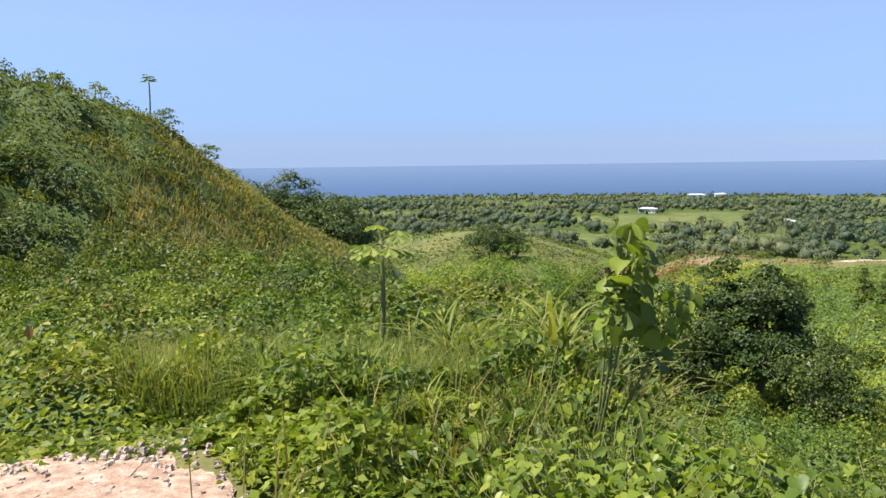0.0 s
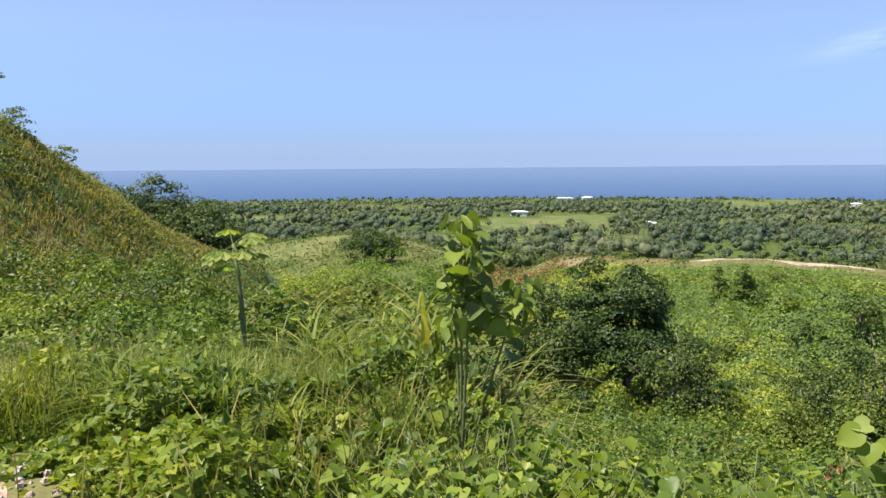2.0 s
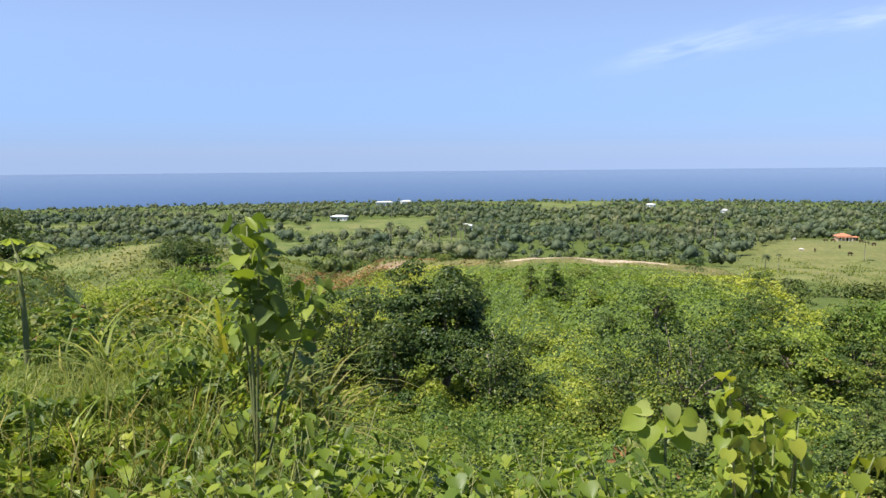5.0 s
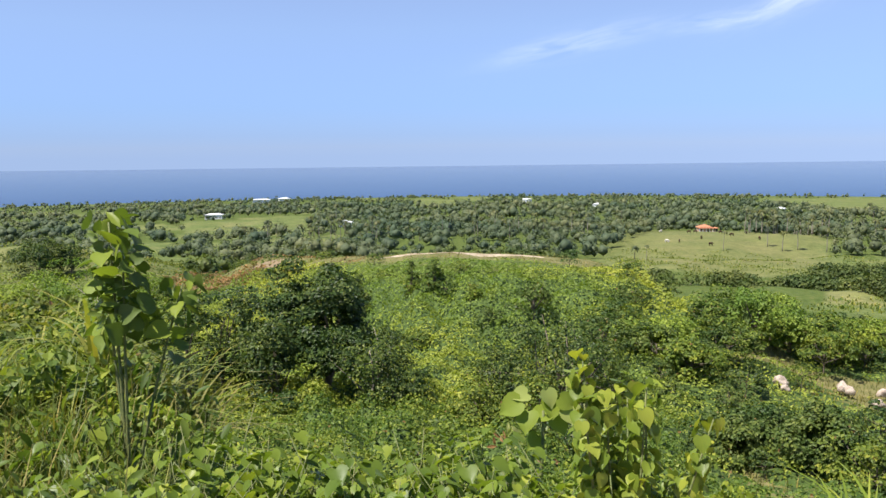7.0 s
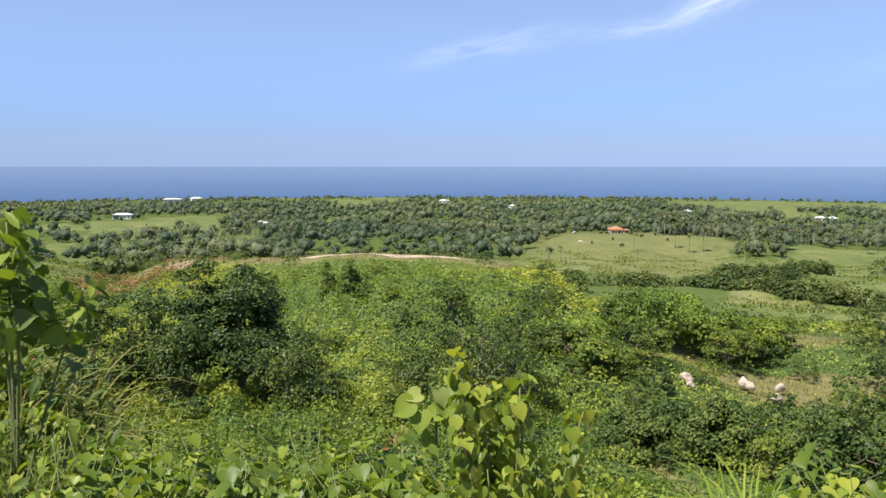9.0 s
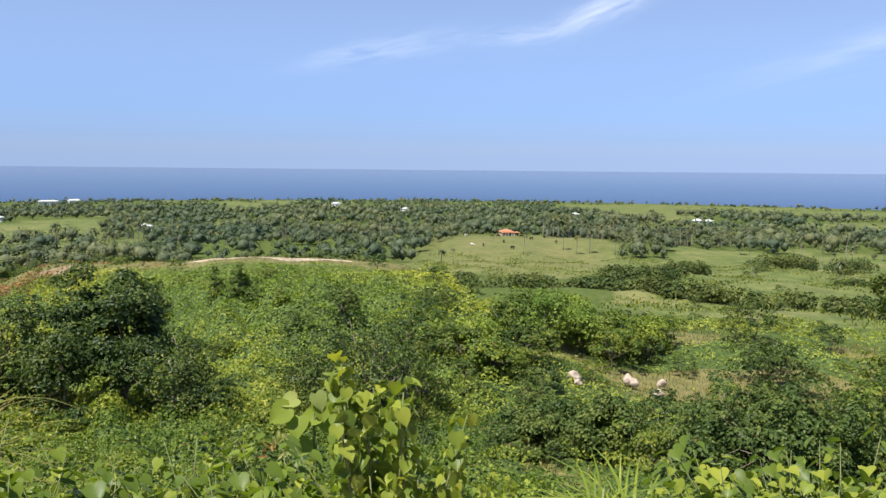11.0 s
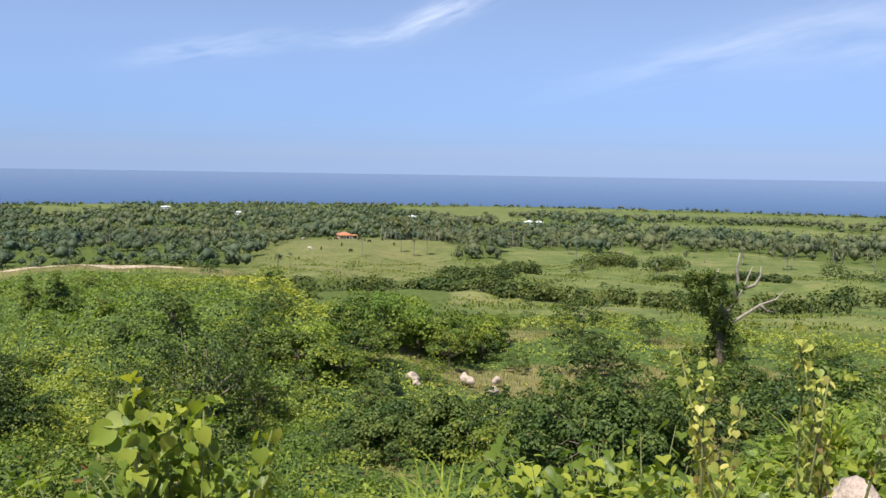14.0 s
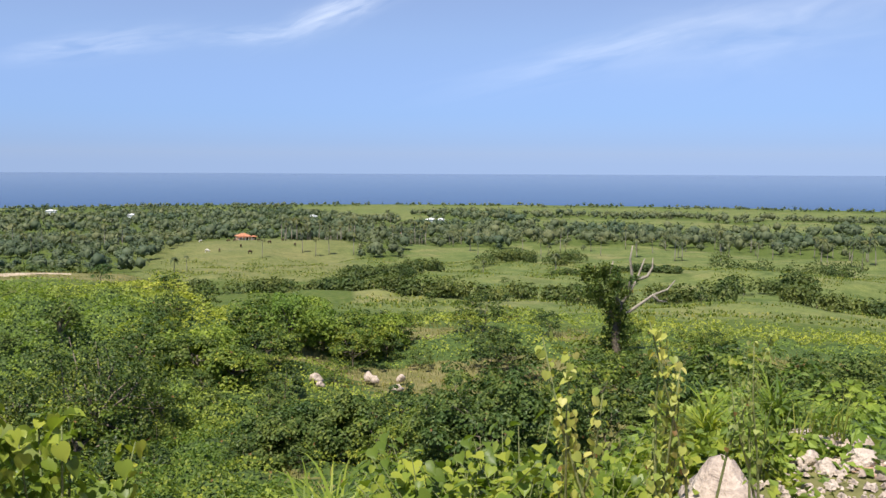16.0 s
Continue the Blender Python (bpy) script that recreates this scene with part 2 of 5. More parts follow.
def sea_material():
    m, nt, bsdf = material("sea_water")
    p = position(nt)
    mp = nt.nodes.new("ShaderNodeMapping")
    mp.inputs["Scale"].default_value = (0.004, 0.03, 0.02)
    nt.links.new(p, mp.inputs[0])
    n = noise_node(nt, 1.0, 6, mp.outputs[0])
    nt.links.new(ramp(nt, n, [(0.3, (0.013, 0.036, 0.10)), (0.7, (0.019, 0.048, 0.125))]), bsdf.inputs["Base Color"])
    bsdf.inputs["Roughness"].default_value = 0.06
    bsdf.inputs["IOR"].default_value = 1.02
    return m


# ---- the lie of the land ----
def lattice(ix, iy, seed):
    n = (ix * 374761393 + iy * 668265263 + seed * 974634541) & 0xFFFFFFFF
    n = ((n ^ (n >> 13)) * 1274126177) & 0xFFFFFFFF
    return ((n ^ (n >> 16)) & 0xFFFF) / 65535.0


def value_noise(x, y, scale, seed=0, octaves=3):
    """Smooth noise from 0 to 1 over the plan; scale is the size of a patch in metres."""
    x, y = np.asarray(x, float) / scale, np.asarray(y, float) / scale
    total, amp, norm = 0.0, 1.0, 0.0
    for o in range(octaves):
        ix, iy = np.floor(x).astype(np.int64), np.floor(y).astype(np.int64)
        u, v = x - ix, y - iy
        u, v = u * u * (3 - 2 * u), v * v * (3 - 2 * v)
        a, b = lattice(ix, iy, seed + o), lattice(ix + 1, iy, seed + o)
        c, d = lattice(ix, iy + 1, seed + o), lattice(ix + 1, iy + 1, seed + o)
        total = total + amp * ((a * (1 - u) + b * u) * (1 - v) + (c * (1 - u) + d * u) * v)
        norm += amp
        amp *= 0.5
        x, y = x * 2.03, y * 2.03
    return total / norm


def step(a, b, v):
    t = np.clip((v - a) / (b - a), 0, 1)
    return t * t * (3 - 2 * t)


def plan(bearing, r):
    return r * math.sin(radians(bearing)), r * math.cos(radians(bearing))


def bump2(b, r, b0, r0, across, along):
    """A rounded rise round a bearing and a range; sizes in metres."""
    return np.exp(-((b - b0) * np.pi / 180 * r0 / across) ** 2 - ((r - r0) / along) ** 2)


SEA = -61.5


def ground_z(x, y):
    x, y = np.asarray(x, float), np.asarray(y, float)
    r = np.hypot(x, y)
    b = np.degrees(np.arctan2(x, y))
    z = np.interp(r, [0, 3.3, 5, 8, 13, 25, 34, 48, 66, 110, 150, 200, 320, 480, 800, 1250, 1400, 5000],
                  [0, -0.1, -1.0, -2.9, -5.4, -9.4, -11.2, -13.8, -15.9, -19.0, -23, -29, -37.5, -42.8, -50.5, -60.2, -66, -70])
    # the bank that carries the road on either hand
    far = step(16, 32, r)
    left = step(-7, -25, b) * (1 - far) + step(-27, -40, b) * far
    bank_l = np.interp(r, [0, 5, 13, 25, 38, 60, 90], [0, -0.05, -1.3, -2.9, -4.6, -9, -14])
    z = z + left * step(120, 60, r) * np.maximum(bank_l - z, 0)
    right = step(34, 56, b)
    bank_r = np.interp(r, [0, 4, 6, 9, 13, 30, 60], [0, -0.1, -0.25, -1.0, -2.4, -8.5, -13.5])
    z = z + right * step(90, 45, r) * np.maximum(bank_r - z, 0)
    # the steep hill: a spur that comes down towards the valley
    top = np.interp(b, [-110, -75, -62, -57, -55, -52.7, -48.7, -46.8, -45.3, -42.4, -40.2, -36.5, -33, -31], [20, 14, 8.0, 6.4, 6.1, 5.5, 4.2, 2.7, 1.1, -1.4, -4.0, -6.9, -10.4, -13])
    up = step(37, 66, r) * step(135, 72, r)
    z = np.where(b < -29, z + up * np.maximum(top - z, 0), z)
    # the level ridge with the track
    ridge = np.interp(b, [-16, -11, -7, -2, 4, 10, 14, 18], [-17.0, -14.4, -11.8, -9.2, -9.0, -9.6, -11.2, -14.5])
    rr = np.interp(b, [-16, -9, -2, 10, 18], [125, 112, 84, 80, 76])
    amount = step(-20, -12, b) * step(19, 12, b) * step(-26, -2, r - rr) * step(40, 9, r - rr)
    z = z + amount * np.maximum(ridge - 0.02 * (r - rr) - z, 0)
    z = z + 3.6 * bump2(b, r, 18.5, 70, 7, 11) + 2.2 * bump2(b, r, 34, 84, 18, 10)
    # grassy knoll, a dug hump of earth and swells in the pastures
    z = z + 12 * bump2(b, r, -28, 175, 34, 36) + 1.0 * bump2(b, r, -11.5, 135, 9, 12)
    z = z + 3.0 * bump2(b, r, 36, 205, 35, 30) + 4.0 * bump2(b, r, 50, 260, 60, 30) + 5.0 * bump2(b, r, 17, 400, 60, 60)
    rough = (value_noise(x, y, 9, 3) - 0.5) * 1.3 * step(14, 40, r) * step(400, 120, r)
    swell = (value_noise(x, y, 60, 5) - 0.5) * 5.0 * step(120, 260, r)
    rough = rough + (value_noise(x, y, 22, 6, 2) - 0.5) * 4.4 * step(115, 160, r) * step(520, 330, r)
    front = z + rough + swell * step(1250, 900, r)
    # behind the road the land stays high
    back = step(75, 105, np.abs(b))
    high = 0.25 * step(5, 60, r) * 20 + (value_noise(x, y, 40, 8) - 0.5) * 4 * step(20, 80, r)
    return front * (1 - back) + high * back


def pasture_mask(x, y):
    """1 where open grass lies between the woods of the plain."""
    r, b = np.hypot(x, y), np.degrees(np.arctan2(x, y))
    wig = (value_noise(x, y, 45, 11) - 0.5) * 2
    bw = b + wig * 1.5
    rw = r * (1 + 0.10 * wig)

    def block(b0, b1, r0, r1):
        return (bw > b0) & (bw < b1) & (rw > r0) & (rw < r1)
    m = (bw > 10.5) & (bw < 25) & (rw > 235) & (rw < np.interp(bw, [10.5, 15.0, 17.5, 20, 25], [265, 440, 500, 480, 390]))
    m |= block(24, 90, 125, 330) | block(33, 90, 300, 420) | block(-17.5, -9, 480, 680) | block(-20, -13, 400, 440) | block(-12, -6.5, 400, 450)
    m |= block(-33, -17, 120, 250) | block(-24, -15, 300, 345) | block(-30, -24, 360, 420) | block(3, 8, 520, 590) | block(26, 33, 590, 640)
    m |= (rw > 330) & (rw < 1200) & (value_noise(x * 0.6, y * 0.42, 60, 71) > 0.655)
    m |= block(21, 90, 930, 1180) | block(-3, 0.5, 560, 620) | block(36, 90, 640, 800) | block(28, 33, 330, 420) | block(-22, -18, 420, 470)
    return m


def dry_mask(x, y):
    r, b = np.hypot(x, y), np.degrees(np.arctan2(x, y))
    hill = step(-33, -37, b) * step(42, 48, r) * step(130, 80, r) * np.clip(step(0.46, 0.62, value_noise(x, y, 11, 21)) + step(-53, -45, b) * step(46, 52, r) * 1.0, 0, 1) * step(-60, -48, b)
    ridge_top = step(-17, -13, b) * step(14, 10, b) * step(-3, 3, r - np.interp(b, [-16, -9, -2, 10, 18], [127, 114, 86, 82, 76])) * step(170, 140, r)
    knoll = 0.35 * bump2(b, r, -22, 165, 22, 30)
    rocks = 0.85 * step(0.36, 0.52, value_noise(x, y, 8, 93)) * step(14, 24, b) * step(66, 56, b) * step(24, 30, r) * step(100, 80, r)
    rocks = rocks + 0.7 * bump2(b, r, 28, 62, 12, 9) + 0.6 * bump2(b, r, 24, 40, 7, 7)
    verge = step(2.9, 1.9, y + (value_noise(x, y, 1.3, 96) - 0.5) * 1.2)
    rocks = rocks + 0.8 * np.maximum(step(7.5, 5.5, r) * np.maximum(step(-40, -50, b), step(52, 58, b)), verge * step(30, 20, r))
    house = 0.38 * step(9, 13, b) * step(27, 23, b) * step(230, 260, r) * step(500, 460, r)
    return np.clip(hill * 0.8 + ridge_top * 0.85 + knoll + rocks + house, 0, 1)


# ---- mesh makers ----
def mesh_from(name, verts, faces, mat, smooth=False):
    """A mesh from an array of vertices and a list of face arrays, each of one polygon size."""
    v = np.asarray(verts, np.float32).reshape(-1, 3)
    fa = [np.asarray(f, np.int32) for f in faces if len(f)]
    me = bpy.data.meshes.new(name)
    me.vertices.add(len(v))
    me.vertices.foreach_set("co", v.ravel())
    loops = np.concatenate([f.ravel() for f in fa])
    sizes = np.concatenate([np.full(len(f), f.shape[1], np.int32) for f in fa])
    starts = np.concatenate([[0], np.cumsum(sizes)[:-1]]).astype(np.int32)
    me.loops.add(len(loops))
    me.loops.foreach_set("vertex_index", loops)
    me.polygons.add(len(sizes))
    me.polygons.foreach_set("loop_start", starts)
    me.polygons.foreach_set("use_smooth", np.full(len(sizes), smooth))
    me.materials.append(mat)
    me.update(calc_edges=True)
    me.validate()
    return me


def holder(name, place, label, category, group="", turn=0.0, scale=1.0):
    e = new(name)
    e.empty_display_size = 0.2
    e.matrix_world = Matrix.LocRotScale(place, Euler((0, 0, turn)), (scale, scale, scale))
    return tagged(e, label, category, group)


def put(name, mesh, parent=None, label=""):
    ob = new(name, mesh)
    ob.parent = parent
    if label:
        ob["label"] = label
    return ob


def part(name, bm, mat, parent, label=""):
    me = bpy.data.meshes.new(name)
    bm.to_mesh(me)
    bm.free()
    me.materials.append(mat)
    return put(name, me, parent, label)


LEAF_SIMPLE = (np.array([(0, 0, 0), (-0.36, 0.45, 0.13), (0, 1, -0.06), (0.36, 0.45, 0.13)]), [(0, 2, 1), (0, 3, 2)])
HALF = [(-0.22, -0.06, 0.05), (-0.42, 0.06, 0.10), (-0.50, 0.27, 0.13), (-0.44, 0.52, 0.11), (-0.27, 0.76, 0.05), (-0.09, 0.93, -0.05)]
LEAF_HEART = (np.array([(0, 0.06, 0), (0, 0.32, -0.01), (0, 0.64, -0.03), (0, 1.06, -0.16)] + HALF + [(-x, y, z) for x, y, z in HALF]),
              [(0, 1, 6, 5, 4), (1, 2, 7, 6), (2, 3, 9, 8, 7), (0, 10, 11, 12, 1), (1, 12, 13, 2), (2, 13, 14, 15, 3)])
LEAF_LONG = (np.array([(0, 0, 0), (-0.17, 0.35, 0.05), (-0.13, 0.75, 0.0), (0, 1, -0.12), (0.13, 0.75, 0.0), (0.17, 0.35, 0.05), (0, 0.5, 0.0)]),
             [(0, 6, 2, 1), (6, 3, 2), (0, 5, 4, 6), (6, 4, 3)])


def frames_from(normals, rng, tips=None):
    """Frames whose z axis follows the normals, and whose y axis follows the tips, if given."""
    n = normals / np.maximum(np.linalg.norm(normals, axis=1, keepdims=True), 1e-6)
    a = rng.normal(size=n.shape) if tips is None else tips + rng.normal(size=n.shape) * 0.3
    y = a - (a * n).sum(1, keepdims=True) * n
    y /= np.maximum(np.linalg.norm(y, axis=1, keepdims=True), 1e-6)
    return np.cross(y, n), y, n


def leaves(points, normals, sizes, shape, rng, tips=None):
    """Leaf blades at the points: vertices and faces."""
    base, fs = shape
    x, y, n = frames_from(normals, rng, tips)
    k = len(base)
    v = points[:, None] + sizes[:, None, None] * (base[None, :, 0, None] * x[:, None] + (base[None, :, 1, None] - 0.3) * y[:, None] + base[None, :, 2, None] * n[:, None])
    off = np.arange(len(points))[:, None] * k
    faces = []
    for f in fs:
        faces.append(np.array(f)[None] + off)
    return v.reshape(-1, 3), faces


def blades(points, lean, length, width, rng, segments=3):
    """Grass blades that bend over: vertices and faces."""
    n = len(points)
    t = np.linspace(0, 1, segments + 1)
    ang = rng.uniform(0, 2 * np.pi, n)
    d = np.stack([np.cos(ang), np.sin(ang), np.zeros(n)], 1)
    side = np.stack([-np.sin(ang), np.cos(ang), np.zeros(n)], 1)
    out = lean[:, None] * t[None] ** 1.8
    upw = t[None] * (1 - 0.45 * lean[:, None] * t[None] ** 2)
    c = points[:, None] + length[:, None, None] * (d[:, None] * out[:, :, None] + np.array([0, 0, 1.0])[None, None] * upw[:, :, None])
    w = width[:, None] * (1 - t[None] ** 2 * 0.92) * 0.5
    v = np.stack([c - side[:, None] * w[:, :, None], c + side[:, None] * w[:, :, None]], 2).reshape(-1, 3)
    k = 2 * (segments + 1)
    off = np.arange(n)[:, None] * k
    faces = []
    for s in range(segments):
        faces.append(np.array([2 * s, 2 * s + 1, 2 * s + 3, 2 * s + 2])[None] + off)
    return v, faces


def tube(path, radii, sides=6):
    """A tapered limb along a path: vertices and faces."""
    path = np.asarray(path, float)
    vs, fs = [], []
    for i, (p, r) in enumerate(zip(path, radii)):
        d = path[min(i + 1, len(path) - 1)] - path[max(i - 1, 0)]
        d = d / max(np.linalg.norm(d), 1e-6)
        a = np.cross(d, (0.3, 0.9, 0.1))
        a /= np.linalg.norm(a)
        c = np.cross(d, a)
        for k in range(sides):
            q = 2 * np.pi * k / sides
            vs.append(p + r * (a * np.cos(q) + c * np.sin(q)))
    for i in range(len(path) - 1):
        for k in range(sides):
            fs.append((i * sides + k, i * sides + (k + 1) % sides, (i + 1) * sides + (k + 1) % sides, (i + 1) * sides + k))
    caps = [list(range(sides))[::-1], list(range((len(path) - 1) * sides, len(path) * sides))]
    return np.array(vs), [np.array(fs), np.array(caps)]


def join(pieces):
    vs, fs, n = [], [], 0
    for v, f in pieces:
        vs.append(np.asarray(v, float))
        fs.extend([np.asarray(q) + n for q in f])
        n += len(v)
    return np.concatenate(vs), fs


def ball_dirs(n, rng, low=-0.4):
    z = rng.uniform(low, 1, n)
    a = rng.uniform(0, 2 * np.pi, n)
    s = np.sqrt(1 - z * z)
    return np.stack([s * np.cos(a), s * np.sin(a), z], 1)


def crown(rng, clumps, per, size, radius, height, centre, clump_r, shape=LEAF_SIMPLE, low=-0.45, fill=0.75):
    """A crown of leaf clumps with an uneven outline."""
    d = ball_dirs(clumps, rng, low)
    k = rng.uniform(fill, 1.05, (clumps, 1)) * (1 + 0.25 * np.sin(3 * np.arctan2(d[:, 1], d[:, 0]) + rng.uniform(0, 6)))[:, None]
    cs = d * k * np.array([radius, radius, height]) + np.array([0, 0, centre])
    dd = ball_dirs(clumps * per, rng, -0.3) * np.array([1.0, 1.0, 0.6])
    cr = clump_r * rng.uniform(0.6, 1.3, clumps)
    idx = np.repeat(np.arange(clumps), per)
    pts = cs[idx] + dd * (cr[idx] * rng.uniform(0.65, 1.05, len(idx)))[:, None]
    nor = dd + 0.3 * d[idx] + np.array([0, 0, 0.7]) + rng.normal(size=dd.shape) * 0.4
    return leaves(pts, nor, size * rng.uniform(0.6, 1.3, len(idx)), shape, rng), cs


# ---- ground and sea ----
def make_ground():
    b = np.concatenate([np.arange(-180, -80, 4.0), np.arange(-80, 80, 0.4), np.arange(80, 180, 4.0)])
    r = np.concatenate([[0.02], np.geomspace(0.6, 30, 60), np.geomspace(31.0, 170, 75)[:], np.geomspace(174, 1450, 60), [2200, 3500, 7200]])
    B, R = np.meshgrid(np.radians(b), r, indexing="ij")
    x, y = R * np.sin(B), R * np.cos(B)
    z = ground_z(x, y)
    n, k = len(b), len(r)
    i, j = np.meshgrid(np.arange(n), np.arange(k - 1), indexing="ij")
    q = np.stack([i * k + j, ((i + 1) % n) * k + j, ((i + 1) % n) * k + j + 1, i * k + j + 1], -1).reshape(-1, 4)
    me = mesh_from("ground", np.stack([x, y, z], -1).reshape(-1, 3), [q[:, ::-1]], ground_material(), True)
    for name, values in (("pasture", pasture_mask(x, y).astype(float)), ("dry", dry_mask(x, y))):
        at = me.attributes.new(name, "FLOAT", "POINT")
        at.data.foreach_set("value", values.ravel().astype(np.float32))
    tagged(new("ground", me), "green hilly ground falling from the road to a coastal plain", "ground", kind="structure")
    sea_r = np.geomspace(1150, 7000, 40)
    sb = np.radians(np.arange(-100, 101, 4.0))
    B, R = np.meshgrid(sb, sea_r, indexing="ij")
    n, k = len(sb), len(sea_r)
    i, j = np.meshgrid(np.arange(n - 1), np.arange(k - 1), indexing="ij")
    q = np.stack([i * k + j, (i + 1) * k + j, (i + 1) * k + j + 1, i * k + j + 1], -1).reshape(-1, 4)
    me = mesh_from("water", np.stack([R * np.sin(B), R * np.cos(B), np.full_like(R, SEA)], -1).reshape(-1, 3), [q[:, ::-1]], sea_material(), True)
    tagged(new("water", me), "deep blue open sea along the coast", "sea", kind="structure")


make_ground()


def strip(name, path, width, mat, label, category, lift=0.03, seed=1, ragged=0.35):
    """A worn strip of bare earth laid along bearings and ranges, following the ground."""
    pts = np.array([plan(b, r) for b, r in path])
    t = np.linspace(0, len(pts) - 1, 60)
    c = np.stack([np.interp(t, np.arange(len(pts)), pts[:, i]) for i in (0, 1)], 1)
    d = np.gradient(c, axis=0)
    d /= np.linalg.norm(d, axis=1, keepdims=True)
    nrm = np.stack([-d[:, 1], d[:, 0]], 1)
    rng = np.random.default_rng(seed)
    w = np.asarray(width) if np.ndim(width) else np.full(60, width)
    w = np.interp(np.linspace(0, 1, 60), np.linspace(0, 1, len(w)), w)
    rows = []
    us = np.linspace(-1, 1, 9)
    for u in us:
        edge = 1 + ragged * (np.convolve(rng.random(66), np.ones(7) / 7, "valid") - 0.5) * 2 * abs(u)
        p = c + nrm * (w * 0.5 * u * edge)[:, None]
        z = ground_z(p[:, 0], p[:, 1]) + lift * (1 - 0.9 * abs(u) ** 4)
        rows.append(np.column_stack([p, z]))
    v = np.stack(rows, 1).reshape(-1, 3)
    i, j = np.meshgrid(np.arange(59), np.arange(8), indexing="ij")
    q = np.stack([i * 9 + j, (i + 1) * 9 + j, (i + 1) * 9 + j + 1, i * 9 + j + 1], -1).reshape(-1, 4)
    return tagged(new(name, mesh_from(name, v, [q], mat, True)), label, category, kind="structure")


strip("road", [(-89.0, 15.0), (-89.0, 9.0), (-93.0, 4.5), (180.0, 0.5), (93.0, 4.5), (89.0, 9.0), (89.0, 15.0)], [5.4, 5.2, 5.0, 4.8, 5.0, 5.2, 5.4], GRAVEL, "pinkish gravel road along the overgrown bank", "road", 0.03, 1, 0.12)
strip("road_1", [(-72, 4.6), (-58, 3.9), (-49, 3.7)], [3.0, 2.4, 1.2], GRAVEL, "pinkish gravel verge beside the overgrown bank", "road", 0.04, 9, 0.3)
strip("road_2", [(70, 6.7), (62, 6.6), (57.5, 6.3)], [3.0, 2.4, 1.0], GRAVEL, "stony reddish gravel verge", "road", 0.04, 2, 0.3)
strip("track", [(-4.4, 99), (-2.0, 94), (0.5, 91), (4, 90), (7.0, 89)], [0.3, 1.2, 2.0, 1.8, 0.3], SAND, "pale sandy track along the ridge", "track", 0.1, 3, 0.9)
strip("track_1", [(-23.4, 46), (-22.0, 42), (-20.5, 36)], [2.5, 3.5, 2.0], EARTH, "bare patch of orange earth in the valley", "track", 0.25, 4)
strip("track_2", [(-14.2, 95), (-12.8, 104), (-11.2, 112)], [2.0, 2.6, 2.0], EARTH, "bare earth path up the ridge", "track", 0.3, 5)
strip("track_4", [(-9.6, 114), (-8.8, 112), (-7.8, 110)], [0.4, 1.2, 0.4], SAND, "pale sandy end of the track", "track", 0.1, 7, 0.9)
strip("earth_1", [(-14.0, 128), (-12.4, 124), (-10.4, 126)], [2.0, 9.0, 2.0], EARTH, "dug reddish earth on a low hump", "earth", 0.12, 8, 1.2)
strip("track_3", [(57, 30), (62, 27), (70, 25)], [3, 4, 4], EARTH, "bare earth between the bushes", "track", 0.25, 6)


# ---- plants that cover the ground ----
def scatter(rng, n, b0, b1, r0, r1):
    b = np.radians(rng.uniform(b0, b1, n))
    r = np.sqrt(rng.uniform(r0 * r0, r1 * r1, n))
    return r * np.sin(b), r * np.cos(b)


def domes(x, y, cell, height, seed):
    """Rounded mounds of growth, one to a cell: their height and slope."""
    h, gx, gy = np.full(x.shape, 0.0), np.zeros(x.shape), np.zeros(x.shape)
    ix, iy = np.floor(x / cell).astype(np.int64), np.floor(y / cell).astype(np.int64)
    for dx in (-1, 0, 1):
        for dy in (-1, 0, 1):
            cx, cy = ix + dx, iy + dy
            px, py = (cx + lattice(cx, cy, seed)) * cell, (cy + lattice(cx, cy, seed + 1)) * cell
            k = lattice(cx, cy, seed + 2)
            top, rad = height * (0.35 + 0.85 * k * k), cell * (0.55 + 0.5 * lattice(cx, cy, seed + 3))
            qx, qy = x - px, y - py
            v = top * (1 - (qx * qx + qy * qy) / (rad * rad))
            win = v > h
            h = np.where(win, v, h)
            gx, gy = np.where(win, -2 * top * qx / (rad * rad), gx), np.where(win, -2 * top * qy / (rad * rad), gy)
    return h, gx, gy


def growth(x, y):
    """Height of the tangled growth above the ground, and its slope."""
    r, b = np.hypot(x, y), np.degrees(np.arctan2(x, y))
    a, ax, ay = domes(x, y, 0.85, 0.5, 301)
    c, cx, cy = domes(x, y, 1.75, 1.7, 311)
    d, dx, dy = domes(x, y, 6.5, 1.2, 321)
    m = step(10, 34, r)
    rr = np.interp(b, [-16, -9, -2, 10, 18], [127, 114, 86, 84, 84])
    low = 1 - 0.88 * step(-16, -3, r - rr) * step(-12, -8, b) * step(14, 10, b)
    low = low * (1 - 0.6 * step(17, 25, b) * step(24, 32, r) * step(96, 80, r))
    wide = step(24, 60, r) * 0.75
    h = (0.14 + a * (1 - m) + (c + a * 0.4) * m + d * wide) * low
    return h, (ax * (1 - m) + (cx + ax * 0.4) * m + dx * wide) * low, (ay * (1 - m) + (cy + ay * 0.4) * m + dy * wide) * low


def thick(x, y):
    return growth(x, y)[0]


def edge_fade(x, y):
    """Growth thins out towards the gravel."""
    r, b = np.hypot(x, y), np.degrees(np.arctan2(x, y))
    w = (value_noise(x, y, 1.1, 95) - 0.5) * 12
    near = step(7.5, 5.0, r)
    return 1 - near * np.maximum(step(-44, -51, b + w), step(52, 58, b + w))


